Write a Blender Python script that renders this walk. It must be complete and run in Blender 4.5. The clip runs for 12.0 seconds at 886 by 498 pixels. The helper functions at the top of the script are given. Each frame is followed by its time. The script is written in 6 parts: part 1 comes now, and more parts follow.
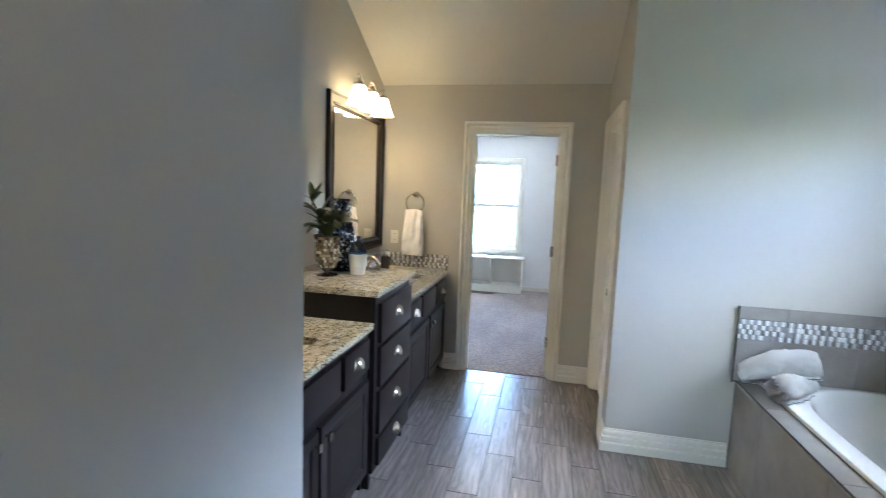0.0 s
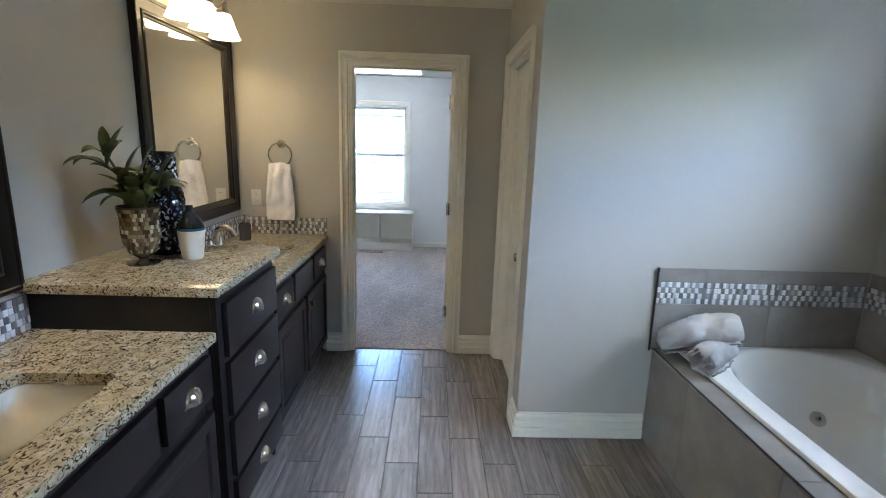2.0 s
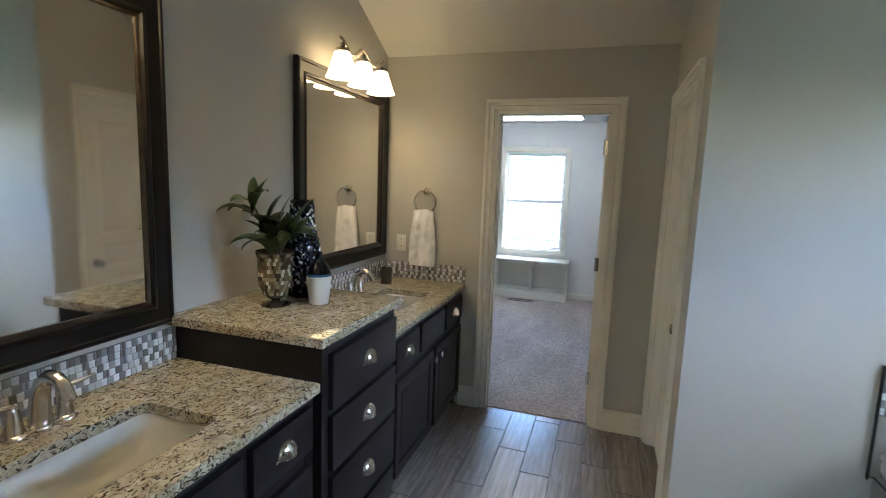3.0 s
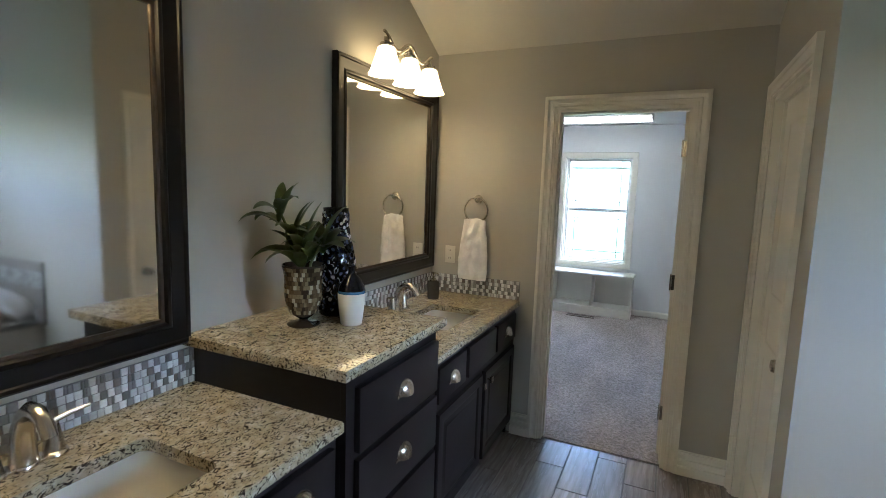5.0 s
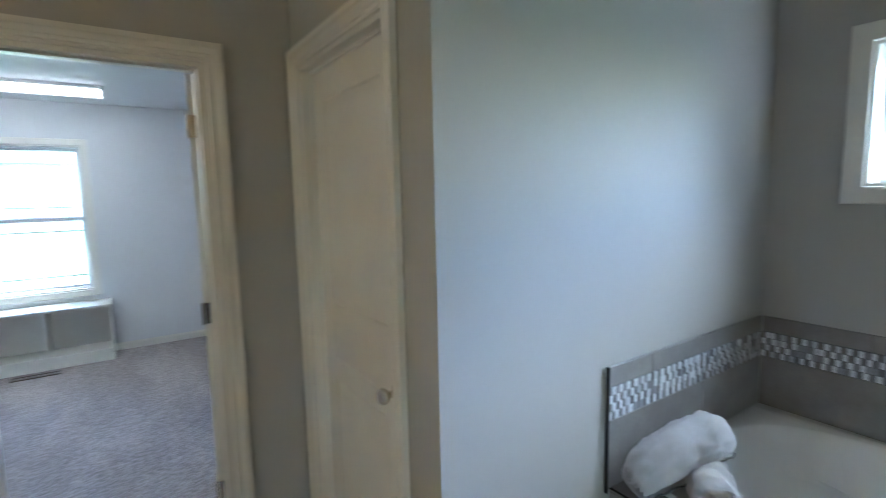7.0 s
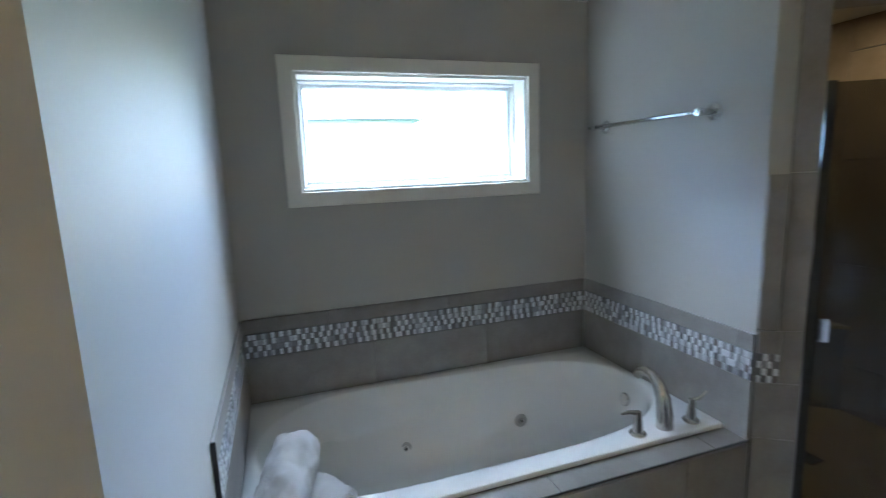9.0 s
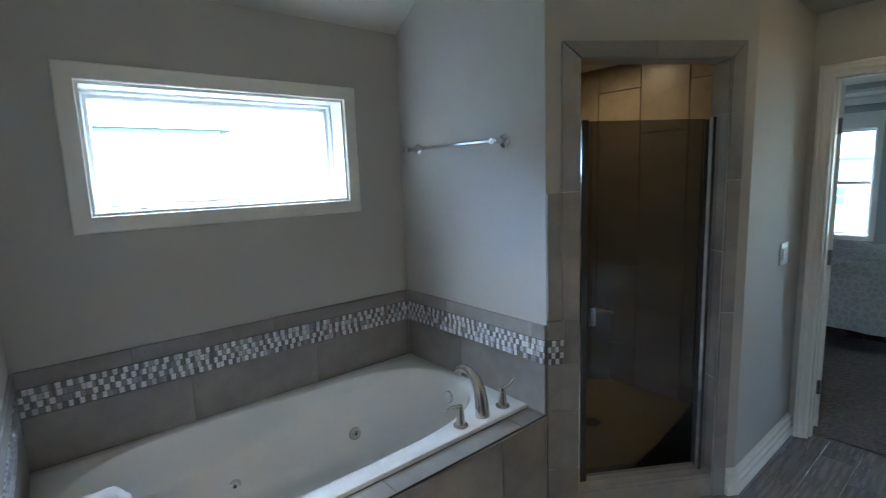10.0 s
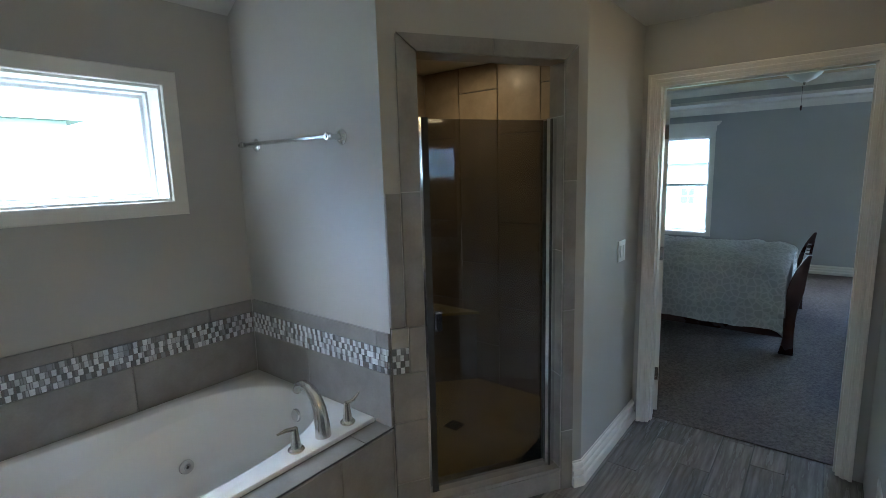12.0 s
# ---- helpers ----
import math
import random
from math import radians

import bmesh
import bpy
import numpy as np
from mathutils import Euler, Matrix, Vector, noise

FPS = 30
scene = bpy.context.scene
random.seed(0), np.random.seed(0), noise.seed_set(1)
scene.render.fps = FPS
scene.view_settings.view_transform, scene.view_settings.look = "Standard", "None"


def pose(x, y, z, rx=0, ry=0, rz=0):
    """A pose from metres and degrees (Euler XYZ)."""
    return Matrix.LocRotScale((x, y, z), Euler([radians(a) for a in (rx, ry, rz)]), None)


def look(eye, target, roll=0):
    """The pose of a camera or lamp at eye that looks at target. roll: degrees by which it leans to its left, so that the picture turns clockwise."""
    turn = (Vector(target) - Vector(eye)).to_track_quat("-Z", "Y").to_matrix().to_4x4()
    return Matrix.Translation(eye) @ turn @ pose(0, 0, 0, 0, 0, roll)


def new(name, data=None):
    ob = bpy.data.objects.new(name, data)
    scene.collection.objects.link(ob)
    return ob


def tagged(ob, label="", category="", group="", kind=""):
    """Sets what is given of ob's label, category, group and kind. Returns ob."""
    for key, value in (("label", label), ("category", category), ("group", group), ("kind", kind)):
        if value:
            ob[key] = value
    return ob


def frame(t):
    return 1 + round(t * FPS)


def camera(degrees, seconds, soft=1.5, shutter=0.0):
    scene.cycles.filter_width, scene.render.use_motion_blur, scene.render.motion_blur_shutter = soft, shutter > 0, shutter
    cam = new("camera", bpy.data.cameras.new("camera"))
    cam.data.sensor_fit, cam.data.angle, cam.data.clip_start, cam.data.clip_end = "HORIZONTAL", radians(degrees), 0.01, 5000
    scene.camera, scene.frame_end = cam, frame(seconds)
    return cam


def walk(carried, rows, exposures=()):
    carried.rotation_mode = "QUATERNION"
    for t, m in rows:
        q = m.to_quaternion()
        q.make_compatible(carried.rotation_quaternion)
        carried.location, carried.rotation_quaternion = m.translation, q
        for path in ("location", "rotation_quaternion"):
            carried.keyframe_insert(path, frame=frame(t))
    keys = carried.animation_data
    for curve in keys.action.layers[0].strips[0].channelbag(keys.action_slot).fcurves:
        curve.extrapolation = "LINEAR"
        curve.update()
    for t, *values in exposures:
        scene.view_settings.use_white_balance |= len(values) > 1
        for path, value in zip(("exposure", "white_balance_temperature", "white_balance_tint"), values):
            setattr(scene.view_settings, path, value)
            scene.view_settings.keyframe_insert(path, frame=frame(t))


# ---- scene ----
cam = camera(84.7, 12.0, soft=0.8, shutter=0.3)
EXPOSURES = [(0, 6.05, 5450, 10), (1, 5.72, 5400, 10), (1.5, 5.7, 5450, 10), (2.5, 5.48, 5550, 10), (3.5, 5.35, 5700, 8), (5.5, 5.25, 5600, 8), (6.5, 5.4, 5250, 6), (7, 5.45, 5200, 7), (9, 5.35, 5150, 8), (10.5, 5.4, 5250, 8), (12, 5.42, 5350, 9)]
PATH = [
    (0, (0.304, 0.452, 1.524), (-0.108, 2.396, 1.295), 2.2),
    (0.5, (0.307, 0.621, 1.51), (0.247, 2.6, 1.226), 1.9),
    (1, (0.331, 0.789, 1.507), (0.372, 2.758, 1.156), 1.8),
    (1.5, (0.295, 0.932, 1.509), (0.398, 2.883, 1.081), 1.8),
    (2, (0.234, 1.073, 1.531), (0.286, 3.028, 1.111), 1.8),
    (2.5, (0.259, 1.177, 1.547), (-0.001, 3.133, 1.22), 1.9),
    (3, (0.365, 1.294, 1.561), (-0.246, 3.18, 1.294), 2.1),
    (3.5, (0.413, 1.371, 1.552), (-0.403, 3.178, 1.293), 2.0),
    (3.7, (0.417, 1.397, 1.547), (-0.472, 3.171, 1.296), 2.1),
    (5.5, (0.161, 1.686, 1.551), (-0.563, 3.536, 1.325), 1.7),
    (6, (0.029, 1.893, 1.547), (0.047, 3.878, 1.299), 0.6),
    (6.5, (0.074, 2.19, 1.571), (0.612, 4.104, 1.355), -0.1),
    (7, (0.076, 2.444, 1.55), (1.184, 4.092, 1.313), -1.2),
    (7.2, (0.07, 2.56, 1.547), (1.425, 3.995, 1.281), -1.5),
    (8.8, (0.154, 3.188, 1.617), (2.087, 2.788, 1.291), -2.2),
    (9, (0.123, 3.225, 1.618), (1.993, 2.596, 1.293), -2.2),
    (9.5, (0.093, 3.275, 1.662), (1.776, 2.25, 1.32), -2.4),
    (10, (0.049, 3.269, 1.648), (1.577, 2.013, 1.351), -2.1),
    (10.5, (0.016, 3.231, 1.651), (1.422, 1.837, 1.367), -1.9),
    (11, (-0.017, 3.154, 1.644), (1.291, 1.67, 1.355), -1.7),
    (11.5, (-0.031, 3.069, 1.65), (1.2, 1.522, 1.347), -1.5),
    (12, (-0.028, 2.985, 1.635), (1.201, 1.437, 1.325), -1.5),
]
walk(cam, [(t, look(eye, target, roll)) for t, eye, target, roll in PATH], EXPOSURES)

# ---- world and sun: a bright overcast sky, brightest to the east ----
world = bpy.data.worlds.new("sky")
scene.world = world
world.use_nodes = True
sky = world.node_tree.nodes.new("ShaderNodeTexSky")
sky.sky_type, sky.sun_disc, sky.sun_elevation, sky.sun_rotation = "NISHITA", False, radians(57), radians(96)
sky.air_density, sky.dust_density, sky.ozone_density = 1.0, 1.5, 2.0
world.node_tree.links.new(sky.outputs[0], world.node_tree.nodes["Background"].inputs[0])
world.node_tree.nodes["Background"].inputs[1].default_value = 0.15
sun = new("sun", bpy.data.lights.new("sun", "SUN"))
sun.data.energy, sun.data.angle, sun.data.color = 1.55, radians(88), (0.84, 0.93, 1.0)
sun.matrix_world = look((20, -2.0, 31.0), (0, 0, 0))

# strengths of the lit glass of the lamps
LAMP, BULB, CAN, DOME, FLUO = 0.17, 1.15, 2.6, 0.15, 0.32

# fill lamp added in the opening of the wide, unseen bedroom window
glow = new("window_fill", bpy.data.lights.new("window_fill", "AREA"))
glow.data.shape, glow.data.size, glow.data.size_y, glow.data.energy, glow.data.color = "RECTANGLE", 1.55, 1.3, 0.5, (0.92, 0.96, 1.0)
glow.matrix_world = look((-1.55, -5.97, 1.37), (-1.55, 0, 1.0))


# ---- building helpers ----
def bx(bm, x0, x1, y0, y1, z0, z1, bevel=0.0):
    """A box, with its edges rounded by bevel metres."""
    vs = [bm.verts.new((x, y, z)) for x in (x0, x1) for y in (y0, y1) for z in (z0, z1)]
    fs = [bm.faces.new([vs[i] for i in f]) for f in ((0, 1, 3, 2), (4, 6, 7, 5), (0, 4, 5, 1), (2, 3, 7, 6), (0, 2, 6, 4), (1, 5, 7, 3))]
    if bevel:
        edges = list({e for f in fs for e in f.edges})
        bmesh.ops.bevel(bm, geom=edges, offset=bevel, segments=2, affect="EDGES", profile=0.6)
    return bm


def box(x0, x1, y0, y1, z0, z1, bevel=0.0):
    return bx(bmesh.new(), x0, x1, y0, y1, z0, z1, bevel)


def prism(bm, poly, z0, z1):
    """An upright prism over a polygon of (x, y)."""
    lo = [bm.verts.new((x, y, z0)) for x, y in poly]
    hi = [bm.verts.new((x, y, z1)) for x, y in poly]
    n = len(poly)
    bm.faces.new(lo[::-1]), bm.faces.new(hi)
    for i in range(n):
        bm.faces.new((lo[i], lo[(i + 1) % n], hi[(i + 1) % n], hi[i]))
    return bm


def sweep(bm, prof, pts, n, closed=False):
    """Sweeps a closed profile of (a, b) along points in a plane with normal n: a to the right of the way, b along n. Corners are mitred."""
    pts, n = [Vector(p) for p in pts], Vector(n).normalized()
    count = len(pts)
    rings = []
    for i, p in enumerate(pts):
        sides = []
        if closed or i > 0:
            sides.append((p - pts[i - 1]).normalized().cross(n))
        if closed or i < count - 1:
            sides.append((pts[(i + 1) % count] - p).normalized().cross(n))
        s = sides[0] if len(sides) == 1 else (sides[0] + sides[1]) / (1 + sides[0].dot(sides[1]))
        rings.append([bm.verts.new(p + s * a + n * b) for a, b in prof])
    m = len(prof)
    for i in range(count if closed else count - 1):
        r, q = rings[i], rings[(i + 1) % count]
        for j in range(m):
            bm.faces.new((r[j], r[(j + 1) % m], q[(j + 1) % m], q[j]))
    if not closed:
        bm.faces.new(rings[0]), bm.faces.new(rings[-1][::-1])
    return bm


def tube(bm, pts, radii, seg=12, cap=True):
    """A round tube through points with a radius at each."""
    pts = [Vector(p) for p in pts]
    if not isinstance(radii, (list, tuple)):
        radii = [radii] * len(pts)
    rings, ref = [], None
    for i, p in enumerate(pts):
        t = (pts[min(i + 1, len(pts) - 1)] - pts[max(i - 1, 0)]).normalized()
        if ref is None:
            ref = t.orthogonal().normalized()
        ref = (ref - t * ref.dot(t)).normalized()
        b = t.cross(ref)
        rings.append([bm.verts.new(p + radii[i] * (ref * math.cos(a) + b * math.sin(a))) for a in (2 * math.pi * k / seg for k in range(seg))])
    for r, q in zip(rings, rings[1:]):
        for j in range(seg):
            bm.faces.new((r[j], r[(j + 1) % seg], q[(j + 1) % seg], q[j]))
    if cap:
        bm.faces.new(rings[0][::-1]), bm.faces.new(rings[-1])
    return bm


def lathe(bm, prof, at=(0, 0, 0), axis=(0, 0, 1), seg=24, squash=1.0):
    """Turns a profile of (radius, height) round an axis through a point."""
    turn = Vector((0, 0, 1)).rotation_difference(Vector(axis)).to_matrix()
    at = Vector(at)
    rings = []
    for r, h in prof:
        if r < 1e-5:
            rings.append([bm.verts.new(at + turn @ Vector((0, 0, h)))])
        else:
            rings.append([bm.verts.new(at + turn @ Vector((r * math.cos(2 * math.pi * k / seg), squash * r * math.sin(2 * math.pi * k / seg), h))) for k in range(seg)])
    for r, q in zip(rings, rings[1:]):
        for j in range(seg):
            k = (j + 1) % seg
            if len(r) == 1 and len(q) > 1:
                bm.faces.new((r[0], q[k], q[j]))
            elif len(q) == 1 and len(r) > 1:
                bm.faces.new((r[j], r[k], q[0]))
            elif len(r) > 1:
                bm.faces.new((r[j], r[k], q[k], q[j]))
    return bm


def arc(c, r, a0, a1, n, plane="xz"):
    """Points on an arc in a plane; degrees."""
    out = []
    for i in range(n + 1):
        a = radians(a0 + (a1 - a0) * i / n)
        u, w = r * math.cos(a), r * math.sin(a)
        out.append((c[0] + u, c[1], c[2] + w) if plane == "xz" else (c[0], c[1] + u, c[2] + w) if plane == "yz" else (c[0] + u, c[1] + w, c[2]))
    return out


def mesh_of(name, bm, material, smooth=None):
    bmesh.ops.recalc_face_normals(bm, faces=bm.faces)
    me = bpy.data.meshes.new(name)
    bm.to_mesh(me)
    bm.free()
    me.materials.append(material)
    if smooth is not None:
        for p in me.polygons:
            p.use_smooth = True
        me.set_sharp_from_angle(angle=radians(smooth))
    return me


def part(name, bm, material, parent, label="", smooth=40):
    ob = new(name, mesh_of(name, bm, material, smooth))
    ob.parent = parent
    ob.matrix_parent_inverse = parent.matrix_world.inverted() if parent else Matrix()
    if label:
        ob["label"] = label
    return ob


def thing(name, at, label, category, group=""):
    """An Empty at the base of a thing, which parents its parts."""
    ob = new(name)
    ob.empty_display_size = 0.05
    ob.matrix_world = Matrix.Translation(at)
    return tagged(ob, label, category, group)


def solid(name, bm, material, label, category, group="", smooth=40):
    return tagged(new(name, mesh_of(name, bm, material, smooth)), label, category, group)


def setting(name, bm, material, label="", category="", smooth=None):
    return tagged(new(name, mesh_of(name, bm, material, smooth)), label, category, "", "structure")


def piece(name, me, parent, m):
    """One of many alike pieces on shared mesh data."""
    ob = new(name, me)
    ob.parent = parent
    ob.matrix_basis = m
    return ob


# ---- materials ----
def nodes_of(name):
    m = bpy.data.materials.new(name)
    m.use_nodes = True
    t = m.node_tree
    return m, t, t.nodes["Principled BSDF"]


def add(t, kind, **values):
    n = t.nodes.new("ShaderNode" + kind)
    for key, value in values.items():
        n.inputs[key.replace("_", " ")].default_value = value
    return n


def coords(t, scale=(1, 1, 1), out="Object"):
    c, mp = add(t, "TexCoord"), add(t, "Mapping")
    mp.inputs["Scale"].default_value = scale
    t.links.new(c.outputs[out], mp.inputs["Vector"])
    return mp.outputs["Vector"]


def ramp(t, fac, stops, mode="LINEAR"):
    r = add(t, "ValToRGB")
    r.color_ramp.interpolation = mode
    while len(r.color_ramp.elements) < len(stops):
        r.color_ramp.elements.new(0.5)
    for e, (p, c) in zip(r.color_ramp.elements, stops):
        e.position, e.color = p, (*c, 1)
    t.links.new(fac, r.inputs["Fac"])
    return r.outputs["Color"]


def mix(t, kind, fac, a, b):
    m = t.nodes.new("ShaderNodeMix")
    m.data_type, m.blend_type = "RGBA", kind
    for sock, v in ((m.inputs["Factor"], fac), (m.inputs["A"], a), (m.inputs["B"], b)):
        if isinstance(v, (int, float)):
            sock.default_value = v
        elif isinstance(v, tuple):
            sock.default_value = (*v, 1)
        else:
            t.links.new(v, sock)
    return m.outputs["Result"]


def noise_of(t, vec, scale, detail=4.0, rough=0.55):
    n = add(t, "TexNoise", Scale=scale, Detail=detail, Roughness=rough)
    t.links.new(vec, n.inputs["Vector"])
    return n.outputs["Fac"]


def bump_of(t, b, height, strength, distance):
    n = add(t, "Bump", Strength=strength, Distance=distance)
    t.links.new(height, n.inputs["Height"])
    t.links.new(n.outputs["Normal"], b.inputs["Normal"])


def shade(c, k):
    return tuple(min(1.0, v * k) for v in c)


def plain(name, c, rough=0.5, metal=0.0, var=0.08, scale=3.0, fine=60.0, bump=0.1, depth=0.001, spread=0.0, spec=0.5):
    """A paint, metal or fabric: broad and fine variation of one colour, with fine relief; spread: how much alike pieces differ."""
    m, t, b = nodes_of(name)
    v = coords(t)
    big, small = noise_of(t, v, scale), noise_of(t, v, fine, 3.0)
    col = ramp(t, big, [(0.3, shade(c, 1 - var)), (0.7, shade(c, 1 + var))])
    col = mix(t, "MULTIPLY", var, col, ramp(t, small, [(0.3, (0.75, 0.75, 0.75)), (0.7, (1, 1, 1))]))
    if spread:
        info = add(t, "ObjectInfo")
        col = mix(t, "MULTIPLY", 1.0, col, ramp(t, info.outputs["Random"], [(0, (1 - spread,) * 3), (1, (1, 1, 1))]))
    t.links.new(col, b.inputs["Base Color"])
    b.inputs["Roughness"].default_value, b.inputs["Metallic"].default_value = rough, metal
    b.inputs["Specular IOR Level"].default_value = spec
    r = add(t, "MapRange")
    r.inputs["To Min"].default_value, r.inputs["To Max"].default_value = max(0.02, rough - 0.06), min(1, rough + 0.06)
    t.links.new(big, r.inputs["Value"])
    t.links.new(r.outputs["Result"], b.inputs["Roughness"])
    if bump:
        bump_of(t, b, small, bump, depth)
    return m


def granite_mat():
    m, t, b = nodes_of("speckled_granite")
    v = coords(t, (1, 1, 1))
    base = ramp(t, noise_of(t, v, 30, 6, 0.7), [(0.3, (0.29, 0.24, 0.155)), (0.5, (0.41, 0.363, 0.26)), (0.7, (0.57, 0.53, 0.44))])
    vs = coords(t, (1.0, 0.62, 1.0))
    veins = add(t, "TexNoise", Scale=64.0, Detail=4.0, Roughness=0.58, Distortion=2.4)
    t.links.new(vs, veins.inputs["Vector"])
    dark = ramp(t, veins.outputs["Fac"], [(0.54, (0, 0, 0)), (0.575, (1, 1, 1))])
    col = mix(t, "MIX", dark, base, (0.04, 0.032, 0.026))
    pale = ramp(t, noise_of(t, v, 120, 3), [(0.67, (0, 0, 0)), (0.74, (1, 1, 1))])
    col = mix(t, "MIX", pale, col, (0.62, 0.61, 0.57))
    t.links.new(col, b.inputs["Base Color"])
    b.inputs["Roughness"].default_value = 0.07
    b.inputs["Specular IOR Level"].default_value = 0.12
    return m


def plank_mat():
    """Grey-brown porcelain planks with a printed wood grain along y."""
    m, t, b = nodes_of("wood_look_tile")
    info = add(t, "ObjectInfo")
    v0 = coords(t, (1, 1, 1))
    shift = add(t, "VectorMath")
    shift.operation = "MULTIPLY_ADD"
    comb = add(t, "CombineXYZ")
    for k in ("X", "Y", "Z"):
        t.links.new(info.outputs["Random"], comb.inputs[k])
    shift.inputs[1].default_value = (17, 31, 23)
    t.links.new(comb.outputs[0], shift.inputs[0])
    t.links.new(v0, shift.inputs[2])
    mp = add(t, "Mapping")
    mp.inputs["Scale"].default_value = (1, 0.09, 1)
    t.links.new(shift.outputs[0], mp.inputs["Vector"])
    grain = noise_of(t, mp.outputs["Vector"], 30, 5, 0.6)
    mp2 = add(t, "Mapping")
    mp2.inputs["Scale"].default_value = (1, 0.25, 1)
    t.links.new(shift.outputs[0], mp2.inputs["Vector"])
    wave = add(t, "TexWave", Scale=9.0, Distortion=9.0, Detail=3.0)
    wave.inputs["Detail Scale"].default_value = 0.8
    t.links.new(mp2.outputs["Vector"], wave.inputs["Vector"])
    col = ramp(t, grain, [(0.28, (0.16, 0.142, 0.134)), (0.5, (0.28, 0.256, 0.243)), (0.72, (0.40, 0.374, 0.357))])
    col = mix(t, "MULTIPLY", 0.3, col, ramp(t, wave.outputs["Fac"], [(0.1, (0.6, 0.56, 0.52)), (0.6, (1, 1, 1))]))
    col = mix(t, "MULTIPLY", 1.0, col, ramp(t, info.outputs["Random"], [(0, (0.78, 0.78, 0.79)), (0.5, (0.92, 0.91, 0.90)), (1, (1.1, 1.08, 1.05))]))
    t.links.new(col, b.inputs["Base Color"])
    r = ramp(t, grain, [(0.3, (0.30, 0.30, 0.30)), (0.7, (0.20, 0.20, 0.20))])
    t.links.new(r, b.inputs["Roughness"])
    bump_of(t, b, grain, 0.12, 0.001)
    return m


def carpet_mat(name, c):
    m, t, b = nodes_of(name)
    v = coords(t)
    pile, tufts, sweepmarks = noise_of(t, v, 260, 2), noise_of(t, v, 55, 4, 0.7), noise_of(t, coords(t, (1, 0.35, 1)), 2.2, 3)
    col = ramp(t, tufts, [(0.35, shade(c, 0.62)), (0.65, shade(c, 1.25))])
    col = mix(t, "MULTIPLY", 0.5, col, ramp(t, pile, [(0.35, (0.55, 0.55, 0.55)), (0.6, (1, 1, 1))]))
    col = mix(t, "MULTIPLY", 0.6, col, ramp(t, sweepmarks, [(0.42, (0.72, 0.72, 0.72)), (0.58, (1, 1, 1))]))
    t.links.new(col, b.inputs["Base Color"])
    b.inputs["Roughness"].default_value, b.inputs["Specular IOR Level"].default_value = 0.95, 0.1
    bump_of(t, b, tufts, 0.9, 0.012)
    return m


def stone_tile_mat(name, a, c, rough=0.35):
    """Cloudy cement-look porcelain; alike tiles differ a little."""
    m, t, b = nodes_of(name)
    info = add(t, "ObjectInfo")
    v = coords(t)
    cloud = noise_of(t, v, 4.5, 7, 0.62)
    col = ramp(t, cloud, [(0.32, a), (0.68, c)])
    col = mix(t, "MULTIPLY", 0.35, col, ramp(t, noise_of(t, v, 90, 3), [(0.3, (0.8, 0.8, 0.8)), (0.7, (1, 1, 1))]))
    col = mix(t, "MULTIPLY", 1.0, col, ramp(t, info.outputs["Random"], [(0, (0.9, 0.9, 0.9)), (1, (1.05, 1.05, 1.05))]))
    t.links.new(col, b.inputs["Base Color"])
    b.inputs["Roughness"].default_value = rough
    return m


def mosaic_mat(name, stops, rough=0.15, island=False):
    """Small glass and stone chips, each of one of a few colours."""
    m, t, b = nodes_of(name)
    src = add(t, "NewGeometry").outputs["Random Per Island"] if island else add(t, "ObjectInfo").outputs["Random"]
    col = ramp(t, src, stops, "CONSTANT")
    v = coords(t)
    col = mix(t, "MULTIPLY", 0.4, col, ramp(t, noise_of(t, v, 130, 3), [(0.35, (0.7, 0.7, 0.7)), (0.65, (1, 1, 1))]))
    t.links.new(col, b.inputs["Base Color"])
    b.inputs["Roughness"].default_value = rough
    return m


def glow_mat(name, c, strength):
    m, t, b = nodes_of(name)
    b.inputs["Base Color"].default_value = (0.9, 0.88, 0.84, 1)
    b.inputs["Emission Color"].default_value, b.inputs["Emission Strength"].default_value = (*c, 1), strength
    b.inputs["Roughness"].default_value = 0.3
    return m


def glass_mat(name, c=(1, 1, 1), rough=0.0):
    """A thin pane: clear to what is behind, with the reflection of glass."""
    m, t, b = nodes_of(name)
    out = t.nodes["Material Output"]
    tr, gl, mx, fr = add(t, "BsdfTransparent"), add(t, "BsdfGlossy"), t.nodes.new("ShaderNodeMixShader"), add(t, "Fresnel")
    tr.inputs["Color"].default_value = (*c, 1)
    gl.inputs["Roughness"].default_value = rough
    fr.inputs["IOR"].default_value = 1.5
    k = add(t, "Math")
    k.operation, k.use_clamp = "MULTIPLY", True
    k.inputs[1].default_value = 1.0
    t.links.new(fr.outputs[0], k.inputs[0])
    t.links.new(k.outputs[0], mx.inputs[0])
    t.links.new(tr.outputs[0], mx.inputs[1])
    t.links.new(gl.outputs[0], mx.inputs[2])
    t.links.new(mx.outputs[0], out.inputs["Surface"])
    return m


